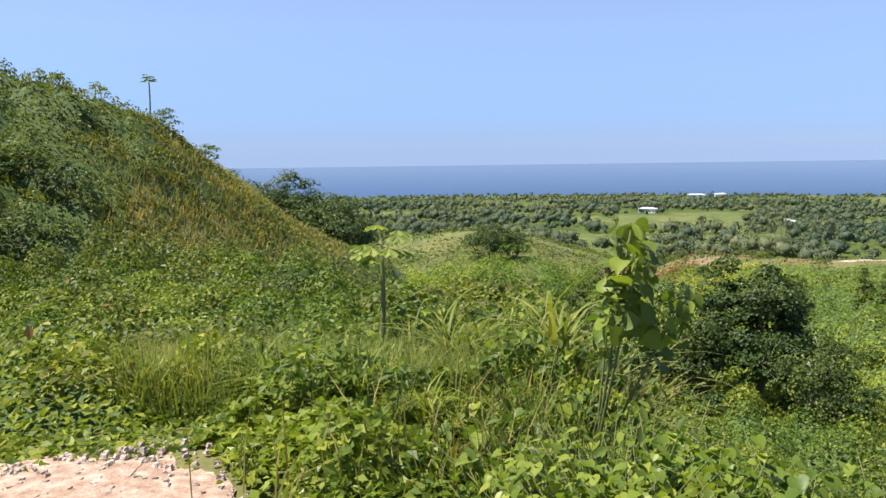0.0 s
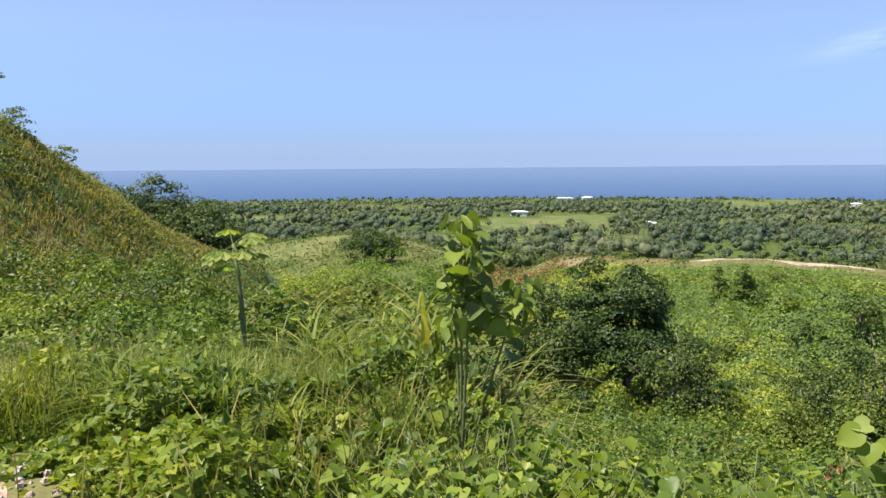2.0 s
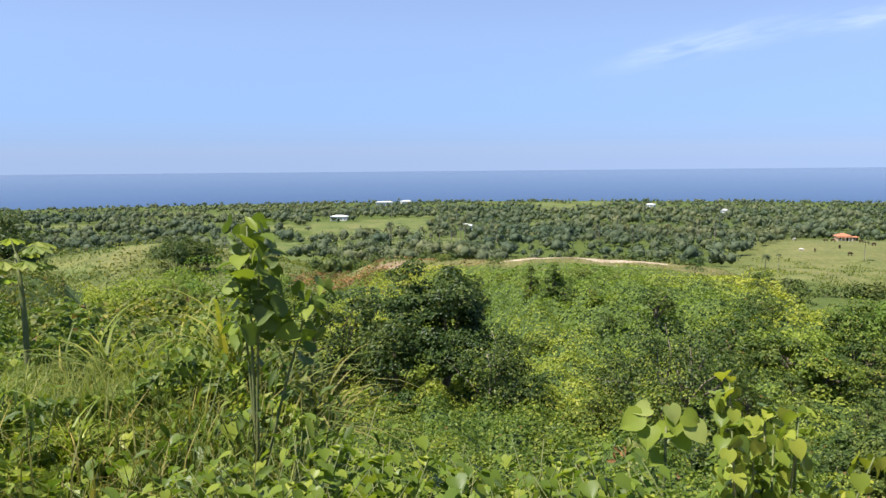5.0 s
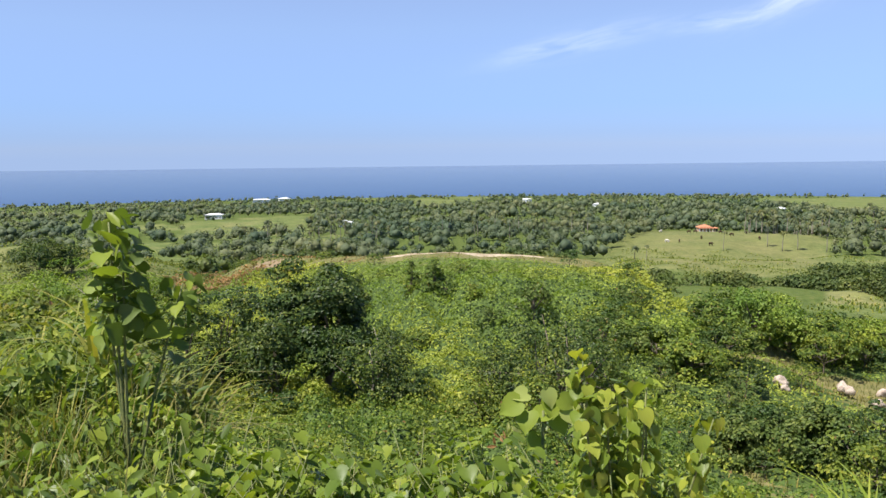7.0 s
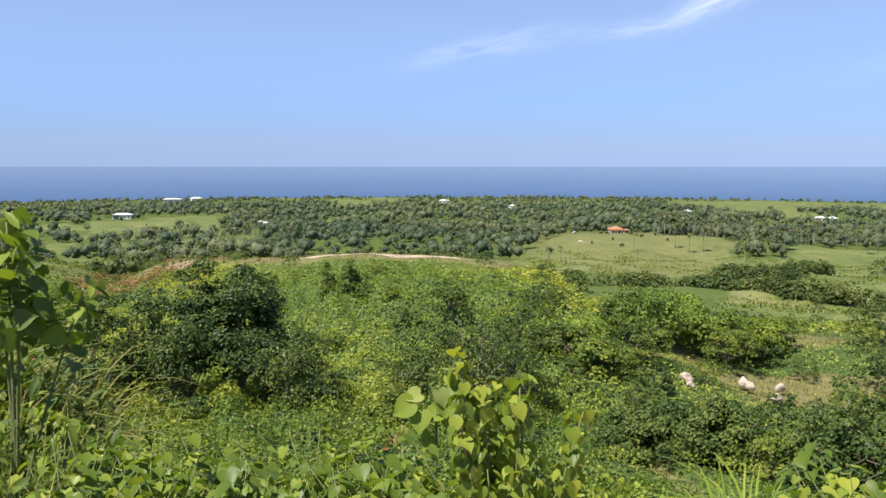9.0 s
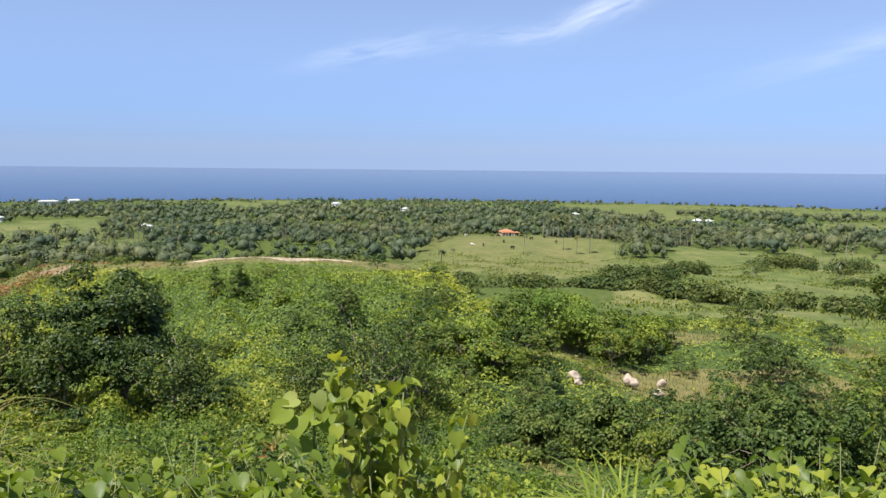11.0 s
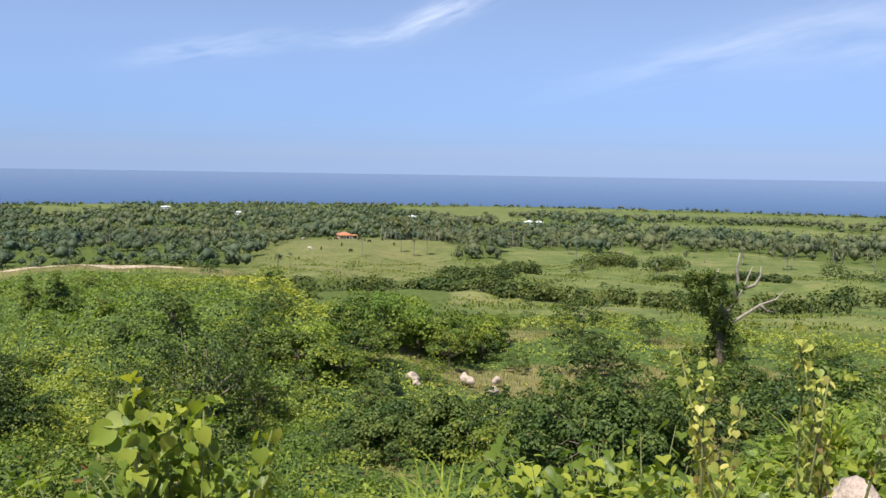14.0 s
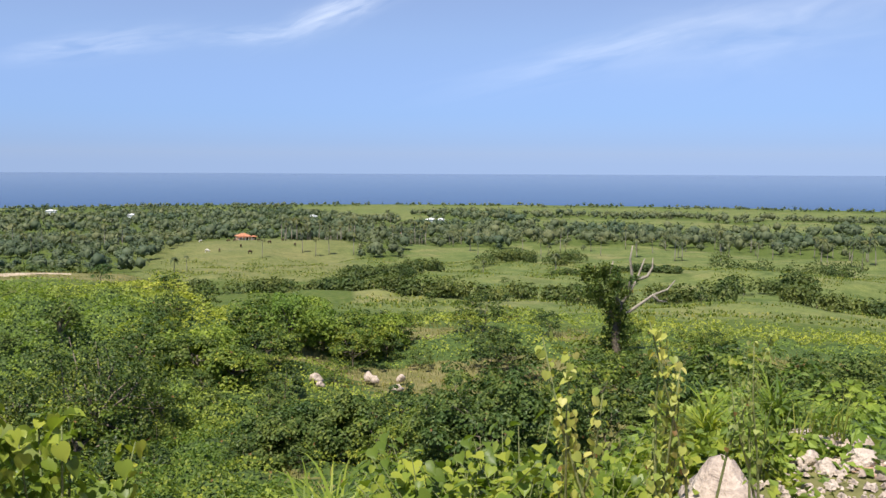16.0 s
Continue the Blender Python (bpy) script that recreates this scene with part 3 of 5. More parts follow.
def cover(name, label, n, b0, b1, r0, r1, size, mat, shape=LEAF_SIMPLE, seed=1, keep=None, tall=1.0, spread=0.55, depth=0.35):
    rng = np.random.default_rng(seed)
    grid = np.linspace(r0, r1, 200)
    cdf = np.cumsum(grid / size(grid) ** 2)
    r = np.interp(rng.random(n) * cdf[-1], cdf, grid)
    b = np.radians(rng.uniform(b0, b1, n))
    x, y = r * np.sin(b), r * np.cos(b)
    if keep is not None:
        ok = rng.random(len(x)) < keep(x, y)
        x, y = x[ok], y[ok]
    h, gx, gy = growth(x, y)
    keep_top = rng.random(len(x)) < 0.12 + step(0.12, 0.75, h / (0.55 + 0.45 * step(10, 34, np.hypot(x, y))))
    x, y, h, gx, gy = x[keep_top], y[keep_top], h[keep_top], gx[keep_top], gy[keep_top]
    tall = tall * (1 - 0.75 * dry_mask(x, y)) * edge_fade(x, y)
    h, gx, gy = h * tall, gx * tall, gy * tall
    z = ground_z(x, y) + h * (1 - depth * rng.random(len(x)) ** 2)
    nor = np.stack([-gx, -gy, np.ones_like(gx)], 1) + rng.normal(size=(len(x), 3)) * spread
    nor[:, 2] = np.abs(nor[:, 2]) + 0.1
    s = size(np.hypot(x, y)) * rng.uniform(0.6, 1.35, len(x))
    v, f = leaves(np.stack([x, y, z], 1), nor, s, shape, rng)
    return tagged(new(name, mesh_from(name, v, f, mat)), label, "undergrowth", kind="stuff")


def bare(x, y):
    """Where little grows: tracks, the dry ridge top, the pastures, stony patches."""
    r, b = np.hypot(x, y), np.degrees(np.arctan2(x, y))
    d = dry_mask(x, y)
    return np.clip(1 - 1.25 * d, 0.03, 1)


def open_front(x, y):
    r, b = np.hypot(x, y), np.degrees(np.arctan2(x, y))
    rr = np.interp(b, [-35, -16, -9, -2, 10, 18, 30, 60], [120, 127, 114, 86, 84, 84, 96, 105])
    return bare(x, y) * step(4, -4, r - rr) * (1 - 0.55 * step(22, 28, b))


def canopy():
    """The closed mass of twigs and leaves beneath the outermost leaves."""
    b = np.radians(np.arange(-72, 64.1, 0.5))
    r = np.concatenate([np.geomspace(5.2, 14, 60), np.geomspace(14.1, 119, 290)])
    B, R = np.meshgrid(b, r, indexing="ij")
    x, y = R * np.sin(B), R * np.cos(B)
    h = growth(x, y)[0] * (1 - dry_mask(x, y)) * edge_fade(x, y)
    rr = np.interp(np.degrees(B), [-72, -35, -16, -9, -2, 10, 18, 30, 60], [95, 118, 125, 112, 84, 82, 82, 94, 103])
    z = ground_z(x, y) + h * 0.66 - 0.12 - 2.2 * step(-9, -3, R - rr) + (value_noise(x, y, 0.4, 97, 2) - 0.5) * 0.22
    n, k = B.shape
    i, j = np.meshgrid(np.arange(n - 1), np.arange(k - 1), indexing="ij")
    q = np.stack([i * k + j, (i + 1) * k + j, (i + 1) * k + j + 1, i * k + j + 1], -1).reshape(-1, 4)
    mat = rough_material("leafy_mass", [(0.3, (0.030, 0.052, 0.012)), (0.5, (0.060, 0.096, 0.020)), (0.7, (0.105, 0.15, 0.034))], 3.2, 0.8, 1.0, 3.0)
    tagged(new("undergrowth_mass", mesh_from("undergrowth_mass", np.stack([x, y, z], -1).reshape(-1, 3), [q[:, ::-1]], mat, True)), "closed mass of low green growth on the slopes", "undergrowth", kind="stuff")


canopy()
cover("vine_tangle", "dense tangle of bright green creepers covering the valley slope", 262000, -32, 60, 47, 116, lambda r: 0.17 + 0.0011 * r,
      LEAF_SLOPE, seed=2, keep=open_front)
cover("valley_undergrowth", "dense green undergrowth on the valley floor", 155000, -34, 62, 22, 50, lambda r: 0.10 + 0.0019 * r, LEAF_VALLEY, seed=3,
      keep=lambda x, y: bare(x, y) * (1 - 0.6 * step(19, 26, np.degrees(np.arctan2(x, y)))))
cover("slope_undergrowth", "leafy undergrowth falling away below the road", 38000, -40, 64, 5.5, 23, lambda r: 0.06 + 0.004 * r, LEAF_VINE, seed=4)
cover("bank_undergrowth", "bright mixed shrubs and creepers on the road bank", 115000, -66, -22, 5.0, 44, lambda r: 0.06 + 0.003 * r, LEAF_VALLEY, seed=5, tall=1.15)
cover("bank_scrub", "taller olive scrub standing out of the bank growth", 60000, -66, -18, 6.5, 44, lambda r: 0.07 + 0.0034 * r, LEAF_HILL, seed=12, tall=1.4,
      keep=lambda x, y: step(0.46, 0.56, value_noise(x, y, 2.6, 101)))
cover("hill_scrub", "dark scrub on the steep hillside", 70000, -72, -33, 38, 92, lambda r: 0.15 + 0.0009 * r, LEAF_HILL, seed=6, tall=1.1,
      keep=lambda x, y: np.clip(1.0 - 1.1 * dry_mask(x, y), 0, 1))
cover("ridge_scrub", "sparse olive scrub on the dry ridge", 26000, -34, 14, 84, 175, lambda r: 0.2 + 0.001 * r, LEAF_OLIVE, seed=8, tall=0.55,
      keep=lambda x, y: 0.9 * step(0.52, 0.62, value_noise(x, y, 5, 91)))
cover("hump_scrub", "withered brown scrub on the dug hump", 26000, -19, -3, 96, 150, lambda r: 0.24 + 0.001 * r, LEAF_BROWN, seed=10, tall=0.6,
      keep=lambda x, y: 0.9 * step(0.44, 0.58, value_noise(x, y, 6, 98)))
cover("knoll_scrub", "low olive scrub over the knoll", 26000, -36, -15, 118, 230, lambda r: 0.3 + 0.001 * r, LEAF_HILL, seed=11, tall=0.6,
      keep=lambda x, y: 0.9 * step(0.46, 0.60, value_noise(x, y, 12, 99)))
cover("hill_tufts", "tufted green growth over the dry hillside", 60000, -70, -33, 40, 90, lambda r: 0.17 + 0.001 * r, LEAF_HILL, seed=9, tall=0.7,
      keep=lambda x, y: 0.75 * step(0.40, 0.62, value_noise(x, y, 3, 92)))


def near_keep(x, y):
    """Leaves off the gravel."""
    r, b = np.hypot(x, y), np.degrees(np.arctan2(x, y))
    return np.where((b > 49.5) & (b < 56.5) & (r < 5.3), 0.1, 1.0) * np.where(edge_fade(x, y) > 0.35, 1.0, 0.04)


cover("verge_undergrowth", "low bright creepers and weeds along the road verge", 46000, -54, 60, 2.3, 6.2, lambda r: 0.045 + 0.006 * r, LEAF_BRIGHT, seed=7,
      keep=near_keep, tall=0.75, spread=0.6, depth=0.8)


def grass_cover(name, label, n, b0, b1, r0, r1, length, width, mat, seed, keep=None, lift=0.0):
    rng = np.random.default_rng(seed)
    x, y = scatter(rng, n, b0, b1, r0, r1)
    if keep is not None:
        ok = rng.random(len(x)) < keep(x, y)
        x, y = x[ok], y[ok]
    z = ground_z(x, y) + lift * thick(x, y)
    v, f = blades(np.stack([x, y, z], 1), rng.uniform(0.1, 0.9, len(x)), length * rng.uniform(0.5, 1.4, len(x)), width * rng.uniform(0.6, 1.3, len(x)), rng, 2)
    return tagged(new(name, mesh_from(name, v, f, mat)), label, "grass", kind="stuff")


grass_cover("bank_grass", "long green grass on the road bank", 16000, -54, -24, 3.6, 9, 0.42, 0.011, LEAF_GRASS, 21,
            lambda x, y: near_keep(x, y) * step(0.40, 0.6, value_noise(x, y, 1.6, 44)), 0.3)
grass_cover("bank_dry_grass", "yellowed grass stalks among the weeds of the bank", 9000, -56, -16, 3.4, 12, 0.40, 0.010, LEAF_DRY, 28,
            lambda x, y: near_keep(x, y) * step(0.46, 0.6, value_noise(x, y, 1.9, 48)), 0.4)
grass_cover("verge_grass", "thin green grass among the creepers", 12000, -30, 60, 2.6, 7, 0.34, 0.009, LEAF_GRASS, 22,
            lambda x, y: near_keep(x, y) * step(0.45, 0.65, value_noise(x, y, 1.4, 45)), 0.3)
grass_cover("hill_grass", "dry yellow grass on the steep hillside", 64000, -70, -33, 40, 90, 0.65, 0.085, LEAF_DRY, 23, lambda x, y: np.clip(dry_mask(x, y) * 1.6, 0, 1))
grass_cover("ridge_grass", "dry pale grass on top of the ridge", 20000, -16, 15, 78, 130, 0.22, 0.05, LEAF_DRY, 24, lambda x, y: np.clip(dry_mask(x, y), 0, 1) * 0.9)
grass_cover("stony_grass", "thin dry grass on the stony slope", 32000, 15, 64, 26, 90, 0.42, 0.045, LEAF_DRY, 25, lambda x, y: np.clip(dry_mask(x, y) * 1.4, 0, 1))


grass_cover("pasture_grass", "tussocks of green grass over the pastures", 60000, 10, 64, 105, 330, 0.55, 0.30, LEAF_GRASS, 26,
            lambda x, y: pasture_mask(x, y) * step(0.42, 0.62, value_noise(x, y, 9, 46)))
grass_cover("knoll_grass", "tussocks of grass on the knoll", 22000, -34, -8, 110, 260, 0.45, 0.25, LEAF_GRASS, 27,
            lambda x, y: step(0.42, 0.62, value_noise(x, y, 7, 47)))


def on_ground(b, r, sink=0.05):
    x, y = plan(b, r)
    return Vector((x, y, float(ground_z(x, y)) - sink))


# ---- trees of the valley ----
def tree_meshes(rng, height, radius, leaf_mat, bark, leaf, clumps, per, trunk_r, bare_share=0.3, low=-0.4, flat=0.8, clump_r=0.8):
    """Trunk with limbs, and a crown of clumps, as two meshes."""
    ch = height * (1 - bare_share) * 0.5 * flat
    cz = height - ch * 1.1
    (lv, lf), cs = crown(rng, clumps, per, leaf, radius, ch, cz, clump_r, low=low)
    t = np.linspace(0, 1, 7)
    bend = rng.normal(size=2) * 0.06 * height
    path = np.stack([bend[0] * np.sin(t * 2.6), bend[1] * np.sin(t * 3.1), t * cz * 1.05], 1)
    path[0, 2] = -0.4
    pieces = [tube(path, trunk_r * (1.15 - 0.75 * t), 6)]
    for c in cs[:: max(1, clumps // 9)]:
        a = path[rng.integers(2, 6)]
        mid = (a + c) / 2 + rng.normal(size=3) * 0.1 * radius
        pieces.append(tube([a, mid, c], [trunk_r * 0.45, trunk_r * 0.28, trunk_r * 0.1], 4))
    tv, tf = join(pieces)
    return mesh_from("trunk", tv, tf, bark, True), mesh_from("crown", lv, lf, leaf_mat)


def tree(name, place, label, category, seed, height, radius, leaf_mat=LEAF_DARK, bark=BARK, leaf=0.3, clumps=40, per=40, trunk_r=0.16, group="", **kw):
    rng = np.random.default_rng(seed)
    tm, cm = tree_meshes(rng, height, radius, leaf_mat, bark, leaf, clumps, per, trunk_r, **kw)
    e = holder(name, place, label, category, group)
    put("trunk", tm, e)
    put("crown", cm, e)
    return e


def reach(b, r, elevation):
    """Height that brings a top at this range up to an elevation seen from the road."""
    return 1.65 + r * math.tan(radians(elevation)) - float(ground_z(*plan(b, r)))


rng = np.random.default_rng(5)
GV = "trees in the valley"
tree("tree", on_ground(-8.7, 53), "large dark green tree hung with creepers in the valley", "tree", 1, 9.2, 3.6, leaf=0.27, clumps=120, per=130, trunk_r=0.3, low=-0.6, bare_share=0.16, flat=0.95, clump_r=0.95, group=GV)
tree("tree", on_ground(-5.5, 48), "small dark tree with a pale bare trunk", "tree", 2, 5.8, 2.3, bark=BARK_PALE, leaf=0.18, clumps=44, per=75, trunk_r=0.12, bare_share=0.34, low=-0.6, group=GV)
tree("tree", on_ground(-3.2, 47), "small dark bushy tree beside a larger tree", "tree", 3, 4.0, 1.7, leaf=0.18, clumps=36, per=70, trunk_r=0.1, bare_share=0.15, low=-0.8, group=GV)
for k, (b, r, h, w) in enumerate([(-17.2, 52, -8.5, 2.1), (-14.9, 54, -8.3, 2.0), (-13.0, 56, -9.3, 1.8), (-19.0, 56, -8.7, 2.1), (-12.2, 50, -10.5, 1.6)]):
    tree("tree", on_ground(b, r), "dark green bushy tree on the valley floor", "tree", 10 + k, reach(b, r, h), w, leaf=0.22, clumps=40, per=75, bare_share=0.1, low=-0.8, flat=0.95, group=GV)
for k, (b, r, h, w) in enumerate([(-23.2, 56, -6.7, 4.2), (-26.5, 60, -7.0, 3.4), (-20.8, 60, -7.9, 2.8), (-29.5, 58, -7.9, 2.6), (-24.8, 48, -9.5, 2.4)]):
    tree("tree", on_ground(b, r), "spreading light green tree with pale branches", "tree", 20 + k, reach(b, r, h), w, leaf_mat=LEAF_VINE, bark=BARK_PALE, leaf=0.16, clumps=80, per=70, bare_share=0.35, low=-0.1, flat=0.7, trunk_r=0.12, group=GV)
for k, (b, r, h, w, m) in enumerate([(6.2, 43, 6.8, 2.3, LEAF_DARK), (8.6, 41, 6.4, 2.2, LEAF_DARK), (4.4, 45, 4.8, 1.9, LEAF_DARK), (10.2, 45, 6.0, 2.0, LEAF_DARK), (7.2, 38, 3.4, 1.9, LEAF_SHRUB), (12.0, 48, 4.4, 1.7, LEAF_SHRUB), (2.6, 42, 3.0, 1.6, LEAF_SHRUB)]):
    tree("tree", on_ground(b, r), "dark bushy tree wrapped in creepers", "tree", 30 + k, h, w, leaf_mat=m, leaf=0.17, clumps=42, per=75, bare_share=0.08, low=-0.85, flat=0.95, group=GV)
for k, (b, r, h, w) in enumerate([(18.7, 66, 4.2, 1.6), (20.6, 67, 4.4, 1.8), (23.0, 70, 3.6, 2.0), (25.6, 71, 4.2, 1.7), (27.4, 74, 3.2, 1.8), (15.6, 60, 3.6, 1.4), (17.0, 56, 3.2, 1.5), (22.2, 75, 3.6, 2.0), (13.0, 62, 2.4, 1.5)]):
    tree("tree", on_ground(b, r), "bright tree smothered by climbing creepers", "tree", 40 + k, h, w, leaf_mat=LEAF_VINE if k % 3 else LEAF_VALLEY, leaf=0.24, clumps=40, per=75, bare_share=0.1, low=-0.8, flat=0.95, group=GV)
for k, (b, r, h, w) in enumerate([(-2.2, 74, 3.0, 0.55), (-0.7, 73, 3.2, 0.6), (-5.7, 81, 3.4, 0.75), (10.6, 42, 3.6, 0.5), (2.2, 70, 2.2, 0.5)]):
    tree("creeper_column", on_ground(b, r), "dead stump swathed in a column of creepers", "creeper column", 60 + k, h, w, leaf_mat=LEAF_SHRUB, leaf=0.18, clumps=26, per=60, bare_share=0.02, low=-0.95, flat=1.0, clump_r=0.4, group="columns of creeper")
tree("tree", on_ground(6.4, 66), "small tree with a creeper-clad trunk and a tufted top", "tree", 70, 4.4, 1.25, leaf_mat=LEAF_OLIVE, leaf=0.26, clumps=24, per=34, bare_share=0.45, low=-0.6, trunk_r=0.16, clump_r=0.5, group=GV)
for k, (b, r, h, w) in enumerate([(35.2, 30, 4.8, 2.9), (37.4, 31, 4.2, 2.3), (33.2, 33, 3.6, 2.0), (42.6, 63, 2.6, 1.6), (44.8, 64, 2.4, 1.5), (38.2, 32, 3.2, 1.9), (25.0, 35, 3.0, 1.2), (22.0, 37, 2.6, 1.2), (30.2, 34, 2.4, 1.4), (50.5, 29, 3.6, 2.2), (47.5, 33, 3.0, 2.0), (54.0, 31, 3.4, 2.2), (41.0, 45, 2.8, 1.8), (57.5, 38, 3.6, 2.4), (19.6, 36, 2.4, 1.4)]):
    tree("bush", on_ground(b, r), "feathery olive-green bush on the slope", "bush", 80 + k, h, w, leaf_mat=LEAF_OLIVE, leaf=0.16, clumps=90, per=90, bare_share=0.06, low=-0.8, flat=1.0, trunk_r=0.06, clump_r=0.55, group="bushes on the slope")
OLIVE = [tree_meshes(np.random.default_rng(180 + k), 3.0, 1.7, (LEAF_OLIVE, LEAF_SHRUB, LEAF_DARK)[k], BARK, 0.19, 44, 32, 0.05, 0.1, -0.5, 0.95, 0.42) for k in range(3)]
for k in range(90):
    b, r = (rng.uniform(19, 60), rng.uniform(28, 84)) if k % 3 else (rng.uniform(11, 30), rng.uniform(50, 76))
    if 20 < b < 31 and 50 < r < 66:
        continue
    e = holder("bush", on_ground(b, r), ("feathery olive-green bush on the slope", "leafy green bush on the slope", "dark green bush on the slope")[k % 3], "bush", "bushes on the slope", rng.uniform(0, 6.28), rng.uniform(0.5, 1.3))
    put("trunk", OLIVE[k % 3][0], e)
    put("crown", OLIVE[k % 3][1], e)
# dark trees behind the hill, a lone tree on the knoll
for k, (b, r, el, w) in enumerate([(-42.6, 96, -1.6, 3.0), (-41.0, 98, -1.9, 3.2), (-39.7, 100, -1.2, 3.0), (-38.3, 98, -1.9, 3.2), (-37.0, 97, -2.4, 3.0), (-35.9, 96, -3.6, 2.6), (-36.6, 92, -4.2, 2.6), (-39.0, 94, -3.4, 3.0), (-44.5, 94, -0.8, 2.6)]):
    tree("tree", on_ground(b, r), "dark broad-crowned tree behind the hill", "tree", 100 + k, reach(b, r, el), w, leaf=0.3, clumps=64, per=64, bare_share=0.05, low=-0.9, flat=0.98, trunk_r=0.25, clump_r=1.25, group="trees behind the hill")
tree("tree", on_ground(-26.3, 143), "lone dark round tree on a grassy knoll", "tree", 110, 6.0, 3.6, leaf=0.34, clumps=70, per=70, bare_share=0.05, low=-0.9, clump_r=1.3)
tree("tree", on_ground(-24.4, 146), "dark tree beside a rounder tree on a knoll", "tree", 111, 4.6, 2.2, leaf=0.34, clumps=36, per=60, bare_share=0.05, low=-0.9, clump_r=1.1)
# scrub masses on the hill
hb = [tree_meshes(np.random.default_rng(130 + k), 3.0, 1.8, (LEAF_SHRUB, LEAF_DARK, LEAF_OLIVE)[k], BARK, 0.27, 19, 32, 0.05, 0.05, -0.5, 0.9, 0.6) for k in range(3)]


def shrub_copy(k, b, r, s, label, group):
    e = holder("shrub", on_ground(b, r), label, "shrub", group, rng.uniform(0, 6.28), s)
    put("trunk", hb[k][0], e)
    put("foliage", hb[k][1], e)
    return e


for k in range(50):
    b, r = rng.uniform(-66, -40), rng.uniform(40, 66)
    if float(dry_mask(*plan(b, r))) > 0.45 and rng.random() < 0.8:
        continue
    shrub_copy(int(rng.choice([0, 0, 1, 2])), b, r, rng.uniform(0.35, 0.9), "dark rounded shrub on the hillside", "shrubs on the hill")
for k in range(44):
    shrub_copy(int(rng.choice([0, 0, 2])), rng.uniform(-62, -22), rng.uniform(15, 38), rng.uniform(0.22, 0.5), "rounded green shrub on the road bank", "shrubs on the bank")
for k in range(60):
    b, r = rng.uniform(-22, 56), rng.uniform(28, 62)
    shrub_copy(int(rng.choice([0, 0, 1, 1, 2])), b, r, rng.uniform(0.35, 0.75), "green shrub among the valley creepers", "shrubs in the valley")
for k in range(50):
    b, r = rng.uniform(-14, 44), rng.uniform(62, 96)
    if float(dry_mask(*plan(b, r))) < 0.4:
        shrub_copy(int(rng.choice([0, 0, 2])), b, r, rng.uniform(0.35, 0.7), "creeper-covered shrub on the far slope", "shrubs on the far slope")
for k in range(12):
    b, r = rng.uniform(-17, -7), rng.uniform(112, 150)
    shrub_copy(int(rng.choice([0, 1, 2])), b, r, rng.uniform(0.25, 0.55), "small shrub on the dry ridge", "shrubs on the ridge")


# ---- the dead tree ----
def dead_tree():
    rng = np.random.default_rng(77)
    e = holder("dead_tree", on_ground(43.4, 66), "half-dead old tree with bare pale branches and creepers", "tree", scale=1.12)
    trunk = [(0, 0, -0.4), (0.15, 0, 1.4), (-0.1, 0, 3.0), (0.05, 0, 4.6), (0.25, 0, 5.6)]
    put("trunk", mesh_from("trunk", *tube(trunk, [0.42, 0.36, 0.32, 0.26, 0.2], 8), BARK, True), e)
    limbs = [[(0.25, 0, 5.4), (1.0, 0, 6.2), (1.9, 0.1, 7.1), (2.2, 0, 8.0), (2.6, 0.1, 8.6)], [(1.0, 0, 6.2), (1.3, 0, 7.6), (1.1, 0, 8.7), (1.3, 0, 9.6)],
             [(0.0, 0, 4.4), (1.6, -0.3, 5.3), (3.0, -0.4, 6.0), (4.3, -0.5, 6.3), (5.2, -0.4, 6.9)], [(0.0, 0, 4.2), (-0.9, 0.2, 5.6), (-1.8, 0.3, 6.6), (-2.6, 0.2, 7.6)],
             [(0.25, 0, 5.4), (-0.2, 0.2, 6.6), (-0.6, 0.2, 7.6), (-0.5, 0, 8.6)], [(1.9, 0.1, 7.1), (2.9, 0.1, 7.3), (3.5, 0.2, 7.9), (3.4, 0.1, 8.6)], [(3.0, -0.4, 6.0), (3.6, -0.4, 5.5), (4.4, -0.4, 5.4)]]
    for path in limbs:
        n = len(path)
        put("branch", mesh_from("branch", *tube(path, [0.125 * (1 - 0.8 * i / (n - 1)) + 0.02 for i in range(n)], 6), BARK_PALE, True), e)
    cs, cr = [], []
    for z in np.linspace(0.0, 5.4, 44):
        a, out = rng.uniform(0, 6.28), 0.85 - 0.07 * z
        cs.append((out * math.cos(a), out * math.sin(a), z))
        cr.append(0.6)
    for path in (limbs[3], limbs[4][:3]):
        for p in path[1:]:
            for _ in range(5):
                cs.append(tuple(np.array(p) + rng.normal(size=3) * 0.4))
                cr.append(0.5)
    for _ in range(26):
        u = rng.random()
        cs.append((-3.4 + 3.2 * u + rng.normal() * 0.3, rng.normal() * 0.7, rng.uniform(6.4, 8.4) - 0.8 * abs(u - 0.5)))
        cr.append(0.4)
    cs, cr = np.array(cs), np.array(cr)
    idx = np.repeat(np.arange(len(cs)), 80)
    d = ball_dirs(len(idx), rng, -0.9)
    pts = cs[idx] + d * (cr[idx] * rng.uniform(0.5, 1.05, len(idx)))[:, None]
    put("creeper", mesh_from("creepers", *leaves(pts, d + rng.normal(size=d.shape) * 0.5, 0.2 * rng.uniform(0.6, 1.3, len(idx)), LEAF_SIMPLE, rng), LEAF_OLIVE), e, "olive-green creepers climbing the trunk")


dead_tree()


